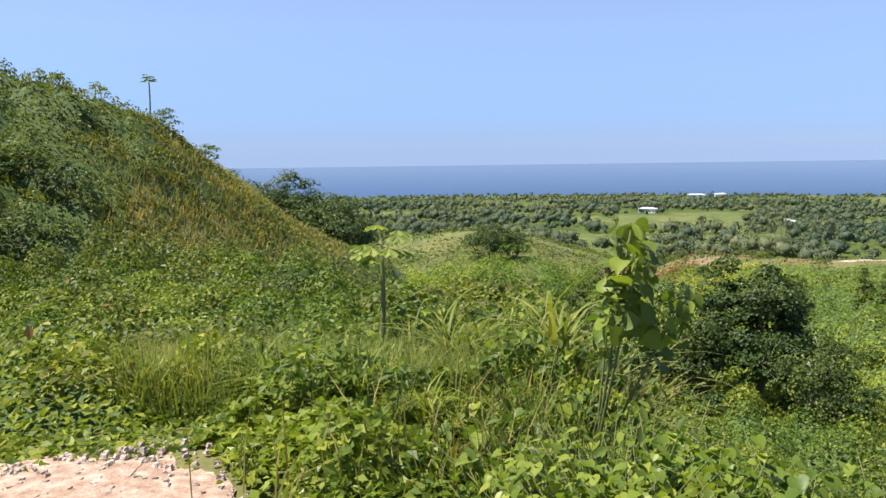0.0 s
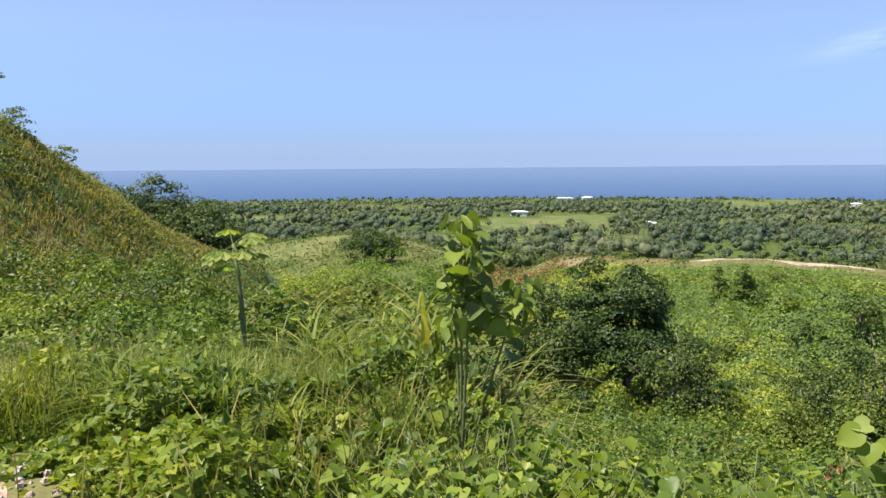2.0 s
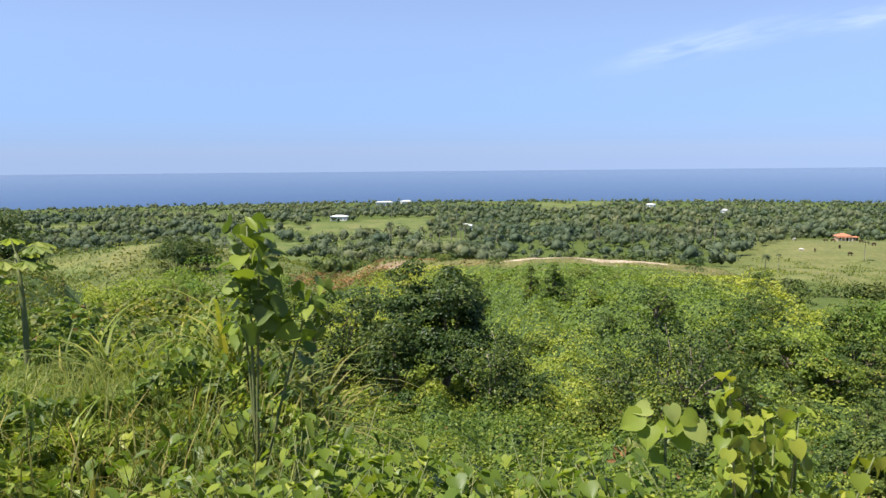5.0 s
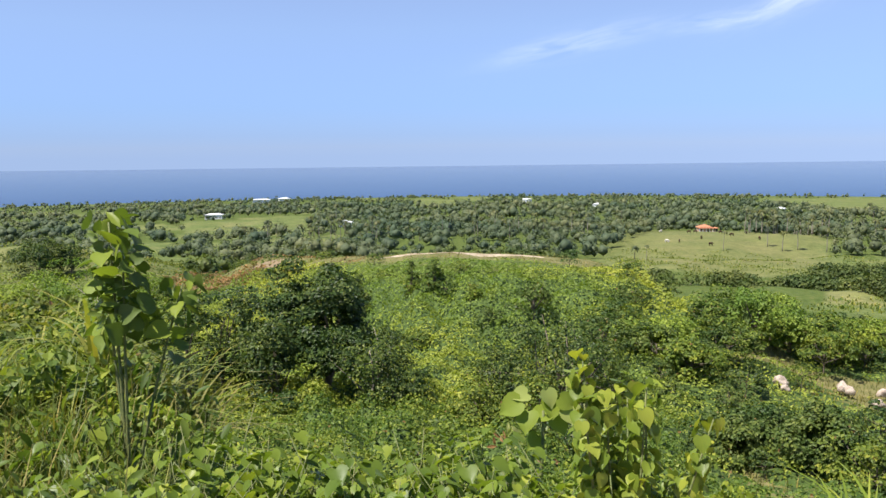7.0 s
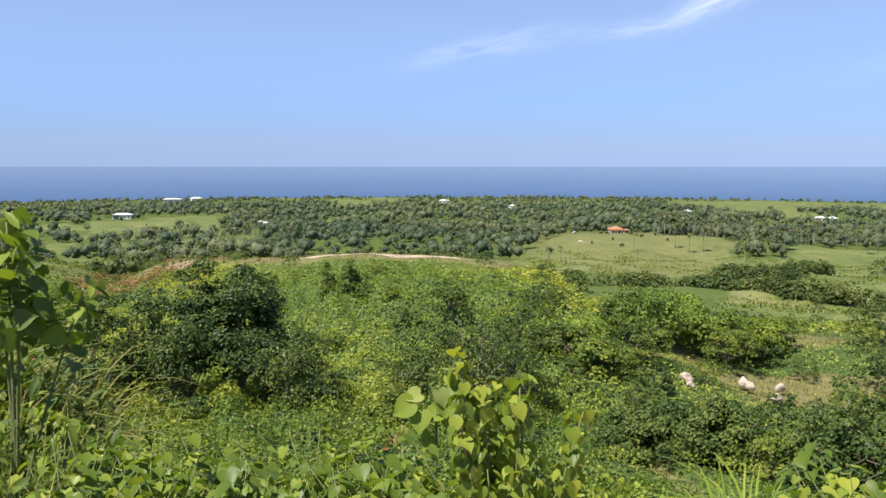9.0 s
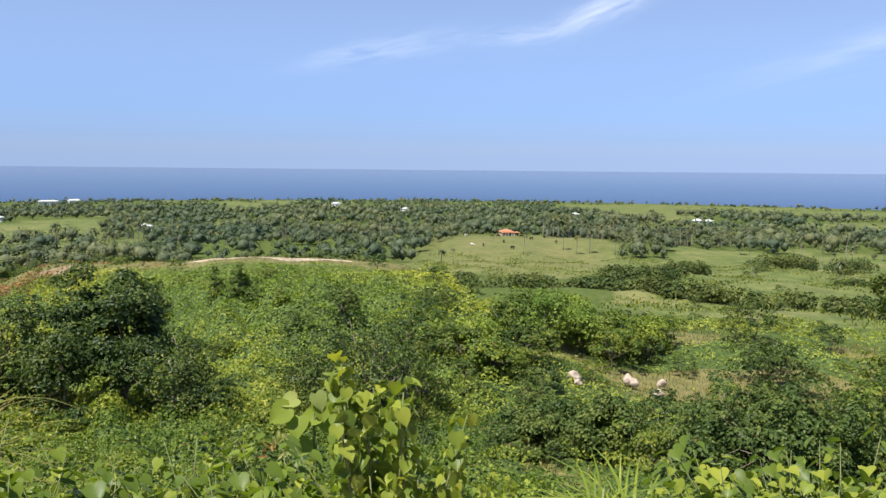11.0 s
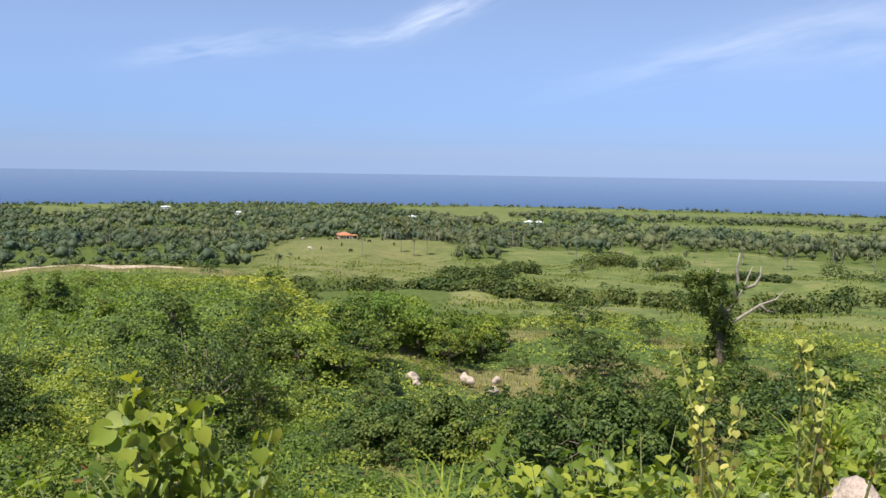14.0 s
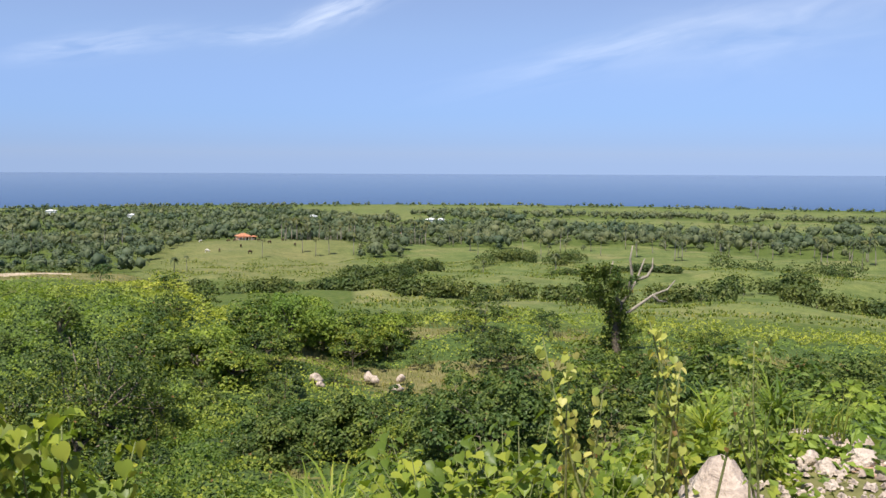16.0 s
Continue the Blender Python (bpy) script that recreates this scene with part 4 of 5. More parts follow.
# ---- rocks ----
def rock_mesh(seed, w, d, h):
    bm = bmesh.new()
    bmesh.ops.create_icosphere(bm, subdivisions=3, radius=0.5)
    for v in bm.verts:
        p = v.co.copy()
        n1 = noise.noise(p * 2.2 + Vector((seed * 7.3, 0, 0)))
        n2 = noise.noise(p * 6.0 + Vector((0, seed * 3.1, 0)))
        q = p * (1 + 0.5 * n1 + 0.10 * n2)
        q.z = max(q.z, -0.32)
        v.co = Vector((q.x * w, q.y * d, (q.z + 0.3) * h))
    me = bpy.data.meshes.new("rock")
    bm.to_mesh(me)
    bm.free()
    me.materials.append(ROCK)
    me.polygons.foreach_set("use_smooth", [True] * len(me.polygons))
    return me


ROCKS = [rock_mesh(k, 1, 0.8, 0.9) for k in range(5)]


def rock(name, place, size, label, k, group="", turn=0.0):
    ob = new(name, ROCKS[k % 5])
    ob.matrix_world = Matrix.LocRotScale(place, Euler((0, 0, turn)), (size, size, size))
    return tagged(ob, label, "rock", group)


for k, (b, r, s) in enumerate([(22.6, 58, 0.95), (26.2, 62, 0.9), (26.6, 61, 0.8), (28.5, 63, 0.8), (28.3, 57, 0.85), (22.9, 57, 0.6)]):
    rock("rock", on_ground(b, r, -0.30), s * 1.0, "pale limestone rock on the grassy slope", k, "rocks on the slope", k * 1.3)
rock("boulder", on_ground(53.6, 4.5, 0.12), 0.60, "pale pinkish boulder at the road edge", 1, turn=0.6)
rock("boulder", on_ground(31.6, 3.95, 0.04), 0.42, "small pale stone half hidden in creepers", 2, turn=1.0)
rock("boulder", on_ground(36.0, 4.3, 0.08), 0.2, "small pale stone half hidden in creepers", 3, turn=2.0)
for k, (b, r, s) in enumerate([(57.2, 6.6, 0.22), (59.6, 6.5, 0.26), (58.6, 7.2, 0.2), (57.0, 7.6, 0.24), (60.5, 7.4, 0.2), (58.0, 5.9, 0.14), (59.2, 5.7, 0.16), (61.0, 6.0, 0.2)]):
    rock("stone", on_ground(b, r, 0.02), s, "rough reddish-white stone on the gravel", k, "stones on the verge", k * 1.7)
srng = np.random.default_rng(9)
sv = []
for k in range(1100):
    b, r = (srng.uniform(-64, -46), srng.uniform(3.0, 5.3)) if k % 2 else (srng.uniform(55, 66), srng.uniform(4.8, 7.6))
    x, y = plan(b, r)
    s = srng.uniform(0.008, 0.03)
    base = np.array([(-1, -0.6, -0.3), (0.7, -0.9, -0.3), (1, 0.7, -0.3), (-0.6, 1, -0.3), (-0.5, -0.4, 0.7), (0.5, -0.4, 0.6), (0.5, 0.5, 0.8), (-0.4, 0.5, 0.6)]) + srng.normal(size=(8, 3)) * 0.15
    a = srng.uniform(0, 6.28)
    rot = np.array([[math.cos(a), -math.sin(a), 0], [math.sin(a), math.cos(a), 0], [0, 0, 1]])
    box = np.array([(0, 1, 5, 4), (1, 2, 6, 5), (2, 3, 7, 6), (3, 0, 4, 7), (4, 5, 6, 7)])
    sv.append((base @ rot.T * s + np.array([x, y, float(ground_z(x, y)) + 0.025]), [box]))
tagged(new("loose_stones", mesh_from("loose_stones", *join(sv), ROCK)), "loose pale stones on the gravel", "stones", kind="stuff")


# ---- the coastal plain: woods, palms, hedges ----
def woods(name, label, n, b0, b1, r0, r1, quads, size, mat, seed, height=(4, 9), keep=None):
    rng = np.random.default_rng(seed)
    x, y = scatter(rng, n, b0, b1, r0, r1)
    ok = ~pasture_mask(x, y) & (rng.random(n) < 0.35 + 1.1 * step(0.3, 0.55, value_noise(x, y, 70, 51)))
    if keep is not None:
        ok &= keep(x, y)
    x, y = x[ok], y[ok]
    h = height[0] + (height[1] - height[0]) * rng.random(len(x)) ** 1.8 * (0.7 + 0.6 * value_noise(x, y, 90, 52))
    w = h * rng.uniform(0.38, 0.62, len(x))
    mid = np.stack([x, y, ground_z(x, y) + h * 0.5], 1)
    half = np.stack([w, w, h * 0.5], 1)
    ring = np.radians(np.arange(0, 360, 60.0))
    ball = np.array([(0, 0, -1.0)] + [(0.9 * math.cos(a), 0.9 * math.sin(a), -0.35) for a in ring] + [(0.8 * math.cos(a + 0.5), 0.8 * math.sin(a + 0.5), 0.5) for a in ring] + [(0, 0, 0.95)])
    lump = mid[:, None] + half[:, None] * ball[None] * rng.uniform(0.55, 0.82, (len(x), 14, 1))
    off = np.arange(len(x))[:, None] * 14
    tri = [(0, 1 + (k + 1) % 6, 1 + k) for k in range(6)] + [(13, 7 + k, 7 + (k + 1) % 6) for k in range(6)]
    quad = [(1 + k, 1 + (k + 1) % 6, 7 + (k + 1) % 6, 7 + k) for k in range(6)]
    body = (lump.reshape(-1, 3), [np.array(f)[None] + off for f in tri + quad])
    idx = np.repeat(np.arange(len(x)), quads)
    d = ball_dirs(len(idx), rng, -0.3)
    pts = mid[idx] + d * half[idx] * rng.uniform(0.85, 1.08, (len(idx), 1))
    chips = leaves(pts, d + np.array([0, 0, 0.4]) + rng.normal(size=d.shape) * 0.35, size * rng.uniform(0.6, 1.4, len(idx)), LEAF_SIMPLE, rng)
    v, f = join([body, chips])
    return tagged(new(name, mesh_from(name, v, f, mat, True)), label, "woods", kind="stuff")


woods("near_woods", "thickets of mixed green trees on the plain", 3000, -40, 66, 300, 520, 42, 0.9, LEAF_FAR, 61, (3, 8.5))
woods("far_woods", "wide green woods of the coastal plain", 7000, -62, 66, 500, 900, 14, 1.6, LEAF_FAR, 62, (3.5, 9.5))
woods("coast_woods", "green woods along the coast", 5200, -62, 68, 880, 1250, 8, 2.0, LEAF_FAR, 63, (2.2, 6))
woods("pasture_scrub", "scattered low bushes between the fields", 500, -34, 10, 150, 330, 40, 0.8, LEAF_HEDGE, 64, (2, 4.5))


def hedge(b0, r0, b1, r1, width, height, seed, label="thick green hedge between the pastures"):
    rng = np.random.default_rng(seed)
    a, b = np.array(plan(b0, r0)), np.array(plan(b1, r1))
    n = max(4, int(np.linalg.norm(b - a) / (width * 0.2)))
    t = rng.random(n)
    c = a + (b - a) * t[:, None] + rng.normal(size=(n, 2)) * width * 0.25
    mid = (a + b) / 2
    z0 = float(ground_z(*mid))
    e = holder("hedge", (mid[0], mid[1], z0), label, "hedge", "hedges of the pastures")
    h = height * rng.uniform(0.6, 1.15, n)
    idx = np.repeat(np.arange(n), int(120 * max(1.0, width / 6 * height / 5.5)))
    d = ball_dirs(len(idx), rng, -0.5)
    base = np.column_stack([c - mid, ground_z(c[:, 0], c[:, 1]) - z0 + h * 0.45])
    pts = base[idx] + d * np.stack([np.full(n, width * 0.4)] * 2 + [h * 0.55], 1)[idx] * rng.uniform(0.7, 1.08, (len(idx), 1))
    put("foliage", mesh_from("foliage", *leaves(pts, d + rng.normal(size=d.shape) * 0.45 + np.array([0, 0, 0.3]), 0.74 * rng.uniform(0.6, 1.3, len(idx)), LEAF_SIMPLE, rng), LEAF_HEDGE), e)
    for k in range(0, n, 4):
        p = base[k]
        put("trunk", mesh_from("trunk", *tube([(p[0], p[1], p[2] - h[k] * 0.55 - 0.3), (p[0] + 0.1, p[1], p[2])], [0.12, 0.06], 5), BARK), e)


for k, row in enumerate([(27.0, 172, 35.0, 160, 6, 5.0), (24.5, 205, 31.0, 262, 6, 6.0), (24.0, 232, 29.0, 232, 6, 4.5), (36.2, 168, 37.6, 168, 6, 4.6), (38.6, 168, 44.0, 160, 6, 4.6), (45.5, 168, 49.0, 166, 7, 5.0),
                         (49.5, 160, 50.8, 160, 6, 7.0), (53.0, 168, 57.5, 168, 7, 5.5), (58.5, 166, 66, 164, 6, 4.5), (39, 255, 47.5, 250, 4, 3.2), (51.5, 215, 56.0, 215, 8, 7.0), (54.2, 216, 54.8, 216, 6, 13),
                         (60, 205, 68, 200, 7, 6.0), (33.5, 290, 40, 330, 9, 8.0), (50, 300, 52.8, 300, 12, 9.5), (55.0, 300, 57.5, 300, 12, 10), (20, 190, 27, 178, 7, 5), (14.5, 205, 21, 195, 7, 5)]):
    b0, r0, b1, r1, wide, tall = row
    hedge(b0, r0, b1, r1, wide * 0.8, tall * 0.68, seed=200 + k)
for k in range(46):
    b, r = rng.uniform(22, 64), rng.uniform(120, 300)
    if pasture_mask(*plan(b, r)):
        shrub_copy(int(rng.choice([0, 1, 2])), b, r, rng.uniform(0.3, 0.9), "lone green bush in the pasture", "bushes in the pasture")


def palm_meshes(seed, height, fronds, length):
    rng = np.random.default_rng(seed)
    t = np.linspace(0, 1, 7)
    lean = rng.normal(size=2) * 0.05 * height
    path = np.stack([lean[0] * t ** 2, lean[1] * t ** 2, t * height], 1)
    path[0, 2] = -0.4
    trunk = mesh_from("trunk", *tube(path, 0.24 - 0.10 * t, 6), BARK_PALE, True)
    pieces = []
    for k in range(fronds):
        a = k * 2.4 + rng.uniform(-0.2, 0.2)
        rise = rng.uniform(-0.35, 1.0)
        s = np.linspace(0, 1, 6)
        out = length * s * (0.95 - 0.15 * s)
        up = length * (rise * s - (0.75 + 0.3 * rise) * s ** 2)
        c = np.stack([np.cos(a) * out, np.sin(a) * out, up], 1) + path[-1]
        side = np.array([-np.sin(a), np.cos(a), 0])
        w = length * 0.17 * np.sin(np.pi * np.clip(s * 0.9 + 0.08, 0, 1)) + 0.02
        droop = np.array([0, 0, -0.45])
        v = np.concatenate([c - side * w[:, None] + droop * w[:, None], c, c + side * w[:, None] + droop * w[:, None]])
        q = [(i, i + 1, i + 7, i + 6) for i in range(5)] + [(i + 6, i + 7, i + 13, i + 12) for i in range(5)]
        pieces.append((v, [np.array(q)]))
    return trunk, mesh_from("fronds", *join(pieces), LEAF_PALM)


PALMS = [palm_meshes(300 + k, h, 15, 3.0) for k, h in enumerate((9.0, 11.0, 7.5, 12.5))]


def palm(b, r, k, s, label="slender palm on the coastal plain", group="palms of the plain"):
    e = holder("palm", on_ground(b, r, 0.1), label, "palm tree", group, rng.uniform(0, 6.28), s)
    put("trunk", PALMS[k % 4][0], e)
    put("crown", PALMS[k % 4][1], e)


prng = np.random.default_rng(17)
for k in range(300):
    zone = k % 5
    b, r = ((prng.uniform(-14, 10), prng.uniform(380, 470)), (prng.uniform(20, 30), prng.uniform(400, 470)), (prng.uniform(-30, 40), prng.uniform(470, 760)),
            (prng.uniform(28, 62), prng.uniform(345, 470)), (prng.uniform(-34, -8), prng.uniform(700, 1050)))[zone]
    if zone == 2 and pasture_mask(*plan(b, r)):
        continue
    palm(b, r, int(prng.integers(4)), prng.uniform(0.65, 1.05))
for b, r, s in ((13.1, 262, 0.62), (13.9, 268, 0.4), (39.0, 262, 0.75), (18.8, 330, 0.6), (34.0, 240, 0.45), (21.5, 360, 0.8), (22.4, 352, 0.7), (23.3, 356, 0.8), (25.0, 350, 0.75)):
    palm(b, r, int(prng.integers(4)), s, "lone palm standing in the open pasture", "palms in the pasture")


# ---- buildings and cattle ----
def box(bm, x0, y0, z0, x1, y1, z1):
    m = Matrix.LocRotScale(((x0 + x1) / 2, (y0 + y1) / 2, (z0 + z1) / 2), None, (x1 - x0, y1 - y0, z1 - z0))
    bmesh.ops.create_cube(bm, size=1, matrix=m)
    return bm


def hip_roof(w, d, h, z, over=0.5):
    bm = bmesh.new()
    x, y = w / 2 + over, d / 2 + over
    lo = [bm.verts.new(p) for p in ((-x, -y, z), (x, -y, z), (x, y, z), (-x, y, z))]
    up = [bm.verts.new(p) for p in ((-x, -y, z + 0.15), (x, -y, z + 0.15), (x, y, z + 0.15), (-x, y, z + 0.15))]
    k = max(w / 2 - d / 2, 0.4)
    r = [bm.verts.new((-k, 0, z + h)), bm.verts.new((k, 0, z + h))]
    bm.faces.new(lo[::-1])
    for i in range(4):
        bm.faces.new((lo[i], lo[(i + 1) % 4], up[(i + 1) % 4], up[i]))
    bm.faces.new((up[0], up[1], r[1], r[0]))
    bm.faces.new((up[2], up[3], r[0], r[1]))
    bm.faces.new((up[1], up[2], r[1]))
    bm.faces.new((up[3], up[0], r[0]))
    return bm


def house(b, r, w, d, h, roof_h, wall_mat, roof_mat, label, turn=0.0, porch=False, group=""):
    e = holder("house", on_ground(b, r, 0.1), label, "house", group, radians(-b) + turn)
    part("wall", box(bmesh.new(), -w / 2, -d / 2, 0, w / 2, d / 2, h), wall_mat, e)
    part("roof", hip_roof(w, d, roof_h, h), roof_mat, e)
    n = max(2, int(w / 2.4))
    for k in range(n):
        x = -w / 2 + (k + 0.5) * w / n
        if k == n // 2:
            part("door", box(bmesh.new(), x - 0.5, -d / 2 - 0.05, 0.0, x + 0.5, -d / 2 + 0.02, 2.1), DARK_PANE, e)
        else:
            win = part("window", box(bmesh.new(), x - 0.6, -d / 2 - 0.06, 0.95, x + 0.6, -d / 2 + 0.02, 2.1), WHITE_WALL, e)
            part("pane", box(bmesh.new(), x - 0.5, -d / 2 - 0.09, 1.05, x + 0.5, -d / 2 - 0.04, 2.0), DARK_PANE, win)
    if porch:
        part("porch_roof", box(bmesh.new(), -w / 2 - 0.4, -d / 2 - 2.6, h - 0.35, w / 2 + 0.4, -d / 2 - 0.1, h - 0.1), roof_mat, e)
        part("porch_floor", box(bmesh.new(), -w / 2 - 0.3, -d / 2 - 2.5, -0.2, w / 2 + 0.3, -d / 2 - 0.06, 0.12), PLASTER, e)
        for k in range(5):
            x = -w / 2 + k * w / 4
            part("column", box(bmesh.new(), x - 0.15, -d / 2 - 2.4, 0.12, x + 0.15, -d / 2 - 2.1, h - 0.36), WHITE_WALL, e)
    return e


house(17.55, 470, 7.0, 5.5, 2.5, 1.5, PLASTER, ROOF_TILE, "peach house with an orange tiled hip roof in a pasture", 0.25, True)
house(18.25, 474, 2.4, 2.2, 1.9, 0.7, PLASTER, ROOF_TILE, "small peach outbuilding with an orange roof", 0.25)
for k, (b, r, w, h, roof) in enumerate([(-15.4, 700, 14, 3.5, METAL_ROOF), (-12.3, 1090, 22, 5, METAL_ROOF), (-10.8, 1120, 14, 5, WHITE_WALL), (10.6, 830, 9, 4, METAL_ROOF), (30.3, 690, 8, 4, WHITE_WALL), (31.0, 700, 5, 3.4, METAL_ROOF), (22.2, 760, 7, 4, METAL_ROOF), (-6.7, 560, 9, 3, METAL_ROOF), (28.6, 480, 8, 3, ROOF_TILE), (5.8, 980, 10, 4, WHITE_WALL)]):
    house(b, r, w, 7, h, 1.4, WHITE_WALL, roof, "small white building with a pale roof among the trees", 0.3 * (k % 3 - 1), group="buildings of the plain")


def cow(b, r, mat, label, turn):
    e = holder("cow", on_ground(b, r, 0.0), label, "cow", "grazing cattle", turn)
    bm = bmesh.new()
    bmesh.ops.create_uvsphere(bm, u_segments=10, v_segments=7, radius=1, matrix=Matrix.LocRotScale((0, 0, 1.05), None, (0.95, 0.36, 0.42)))
    part("body", bm, mat, e)
    bm = bmesh.new()
    bmesh.ops.create_uvsphere(bm, u_segments=8, v_segments=6, radius=1, matrix=Matrix.LocRotScale((1.15, 0, 0.85), Euler((0, 0.7, 0)), (0.36, 0.15, 0.17)))
    part("head", bm, mat, e)
    for sx in (-0.65, 0.65):
        for sy in (-0.2, 0.2):
            part("leg", box(bmesh.new(), sx - 0.08, sy - 0.07, 0, sx + 0.08, sy + 0.07, 0.85), mat, e)


for k, (b, r) in enumerate([(17.0, 400), (17.4, 372), (18.6, 420), (19.3, 395), (16.0, 350), (15.2, 360), (18.0, 345), (20.2, 410), (16.6, 425), (14.8, 440), (21.0, 380)]):
    cow(b, r, COW_PALE if k in (5, 9) else COW_DARK, "pale cow grazing in the dry pasture" if k in (5, 9) else "dark brown cow grazing in the dry pasture", k * 1.1)


# ---- plants close by ----
def stem_plant(seed, height, spread, stems, per, leaf, shape, mat, up=0.7, start=0.25, hang=0.3, least=0.6):
    """Stems that lean outward, with leaves on them: two meshes."""
    rng = np.random.default_rng(seed)
    pieces, pts, nor = [], [], []
    for s in range(stems):
        a = rng.uniform(0, 2 * np.pi)
        lean = spread * rng.uniform(0.2, 1.0)
        h = height * rng.uniform(least, 1.0)
        t = np.linspace(0, 1, 6)
        wob = rng.normal(size=2) * 0.05 * height
        path = np.stack([np.cos(a) * lean * t ** 1.5 + wob[0] * np.sin(t * 5), np.sin(a) * lean * t ** 1.5 + wob[1] * np.sin(t * 4), h * t - 0.05], 1)
        pieces.append(tube(path, 0.0035 * (1.25 - t) * (1 + height), 5))
        for k in range(per):
            q = start + (1 - start) * (k + rng.random()) / per
            c = np.array([np.interp(q, t, path[:, i]) for i in range(3)])
            d = ball_dirs(1, rng, -0.2)[0]
            pts.append(c + d * leaf * 0.8)
            nor.append(d * 0.7 + np.array([0, 0, up]) + rng.normal(size=3) * 0.25)
    pts, nor = np.array(pts), np.array(nor)
    tips = nor * np.array([1, 1, 0]) - np.array([0, 0, hang])
    lf = leaves(pts, nor, leaf * rng.uniform(0.55, 1.2, len(pts)), shape, rng, tips)
    return [mesh_from("stem", *p, STEM, True) for p in pieces], mesh_from("foliage", *lf, mat, True)


def plant(name, meshes, place, label, category, group="", turn=0.0, scale=1.0):
    e = holder(name, place, label, category, group, turn, scale)
    for m in meshes[0]:
        put("stem", m, e)
    put("foliage", meshes[1], e)
    return e


CREEPERS = [stem_plant(400 + k, 0.5, 0.45, 9, 9, 0.085, LEAF_HEART, LEAF_BRIGHT) for k in range(4)]
WEEDS = [stem_plant(410 + k, 0.55, 0.25, 7, 14, 0.075, LEAF_LONG, LEAF_SHRUB, 0.4) for k in range(3)]
for k in range(88):
    zone = k % 4
    b, r = ((rng.uniform(-28, 12), rng.uniform(2.9, 3.7)), (rng.uniform(34, 55), rng.uniform(3.6, 5.6)), (rng.uniform(-38, -12), rng.uniform(3.4, 5.5)), (rng.uniform(10, 36), rng.uniform(2.9, 3.5)))[zone]
    s = rng.uniform(0.7, 1.25) * (0.6 if zone == 3 else 1.0)
    if 49 < b < 56.5 and r < 5.4:
        continue
    if zone == 2 and k % 8 != 2:
        plant("weed", WEEDS[k % 3], on_ground(b, r), "leafy green weed on the bank", "plant", "weeds on the bank", rng.uniform(0, 6.28), s * 1.2)
        continue
    plant("creeper_plant", CREEPERS[k % 4], on_ground(b, r), "bright heart-leaved creeper on the road verge", "plant", "creepers on the verge", rng.uniform(0, 6.28), s)
TALL = [stem_plant(420 + k, 0.72, 0.4, 10, 14, 0.058, LEAF_HEART, LEAF_BRIGHT, 0.5, 0.3, 0.6) for k in range(3)]
erng = np.random.default_rng(29)
for k in range(96):
    b, r = (erng.uniform(-24, 10), erng.uniform(2.6, 3.2)) if k % 3 else (erng.uniform(34, 47), erng.uniform(3.2, 4.0))
    plant("creeper_plant", TALL[k % 3], on_ground(b, r), "bright heart-leaved creeper on the road verge", "plant", "creepers on the verge", erng.uniform(0, 6.28), erng.uniform(0.8, 1.1))
for k in range(70):
    b, r = rng.uniform(-52, 58), rng.uniform(4.0, 11)
    if float(near_keep(*plan(b, r))) > 0.5:
        plant("weed", WEEDS[k % 3], on_ground(b, r), "leafy green weed on the bank", "plant", "weeds on the bank", rng.uniform(0, 6.28), rng.uniform(0.7, 1.5))

SWAYING = []


def sway(ob, amount, speed, phase):
    SWAYING.append((ob, ob.matrix_world.copy(), amount, speed, phase))


def cane_meshes(seed, n, length, width, mat):
    rng = np.random.default_rng(seed)
    p = np.column_stack([rng.normal(size=(n, 2)) * length * 0.06, np.abs(rng.normal(size=n)) * length * 0.25])
    v, f = blades(p, rng.uniform(0.45, 1.35, n), length * rng.uniform(0.6, 1.1, n), np.full(n, width), rng, 6)
    stems = [tube([(x * 0.4, y * 0.4, -0.1), (x, y, z + 0.05)], [0.02, 0.012], 5) for x, y, z in p[:: max(1, n // 8)]]
    return mesh_from("stems", *join(stems), STEM, True), mesh_from("blades", v, f, mat)


CANES = [cane_meshes(430 + k, 95, 1.05, 0.04, LEAF_GRASS) for k in range(3)]
CANE_DRY = cane_meshes(440, 95, 1.15, 0.04, LEAF_DRY)
for k, (b, r, s) in enumerate([(-30.6, 6.7, 0.9), (-28.7, 6.4, 0.85), (-24.6, 6.6, 0.8), (-23.0, 6.4, 1.1), (-19.4, 6.5, 1.1), (-17.2, 6.6, 1.15), (-26.6, 7.4, 0.8), (-33.0, 7.0, 0.7), (-21.2, 7.0, 0.85), (-15.6, 7.2, 0.7)]):
    e = holder("cane_grass", on_ground(b, r), "arching broad-bladed cane grass, partly dry" if k in (4, 5) else "tall arching cane grass on the slope edge", "grass clump", "cane grass clumps", k * 1.7, s * 0.78)
    m = CANE_DRY if k == 5 else CANES[k % 3]
    put("stem_base", m[0], e)
    tagged(put("grass_spray", m[1], e), kind="stuff")
    sway(e, 2.2, 1.1, k)
FINE = cane_meshes(450, 300, 0.55, 0.022, LEAF_BRIGHT)
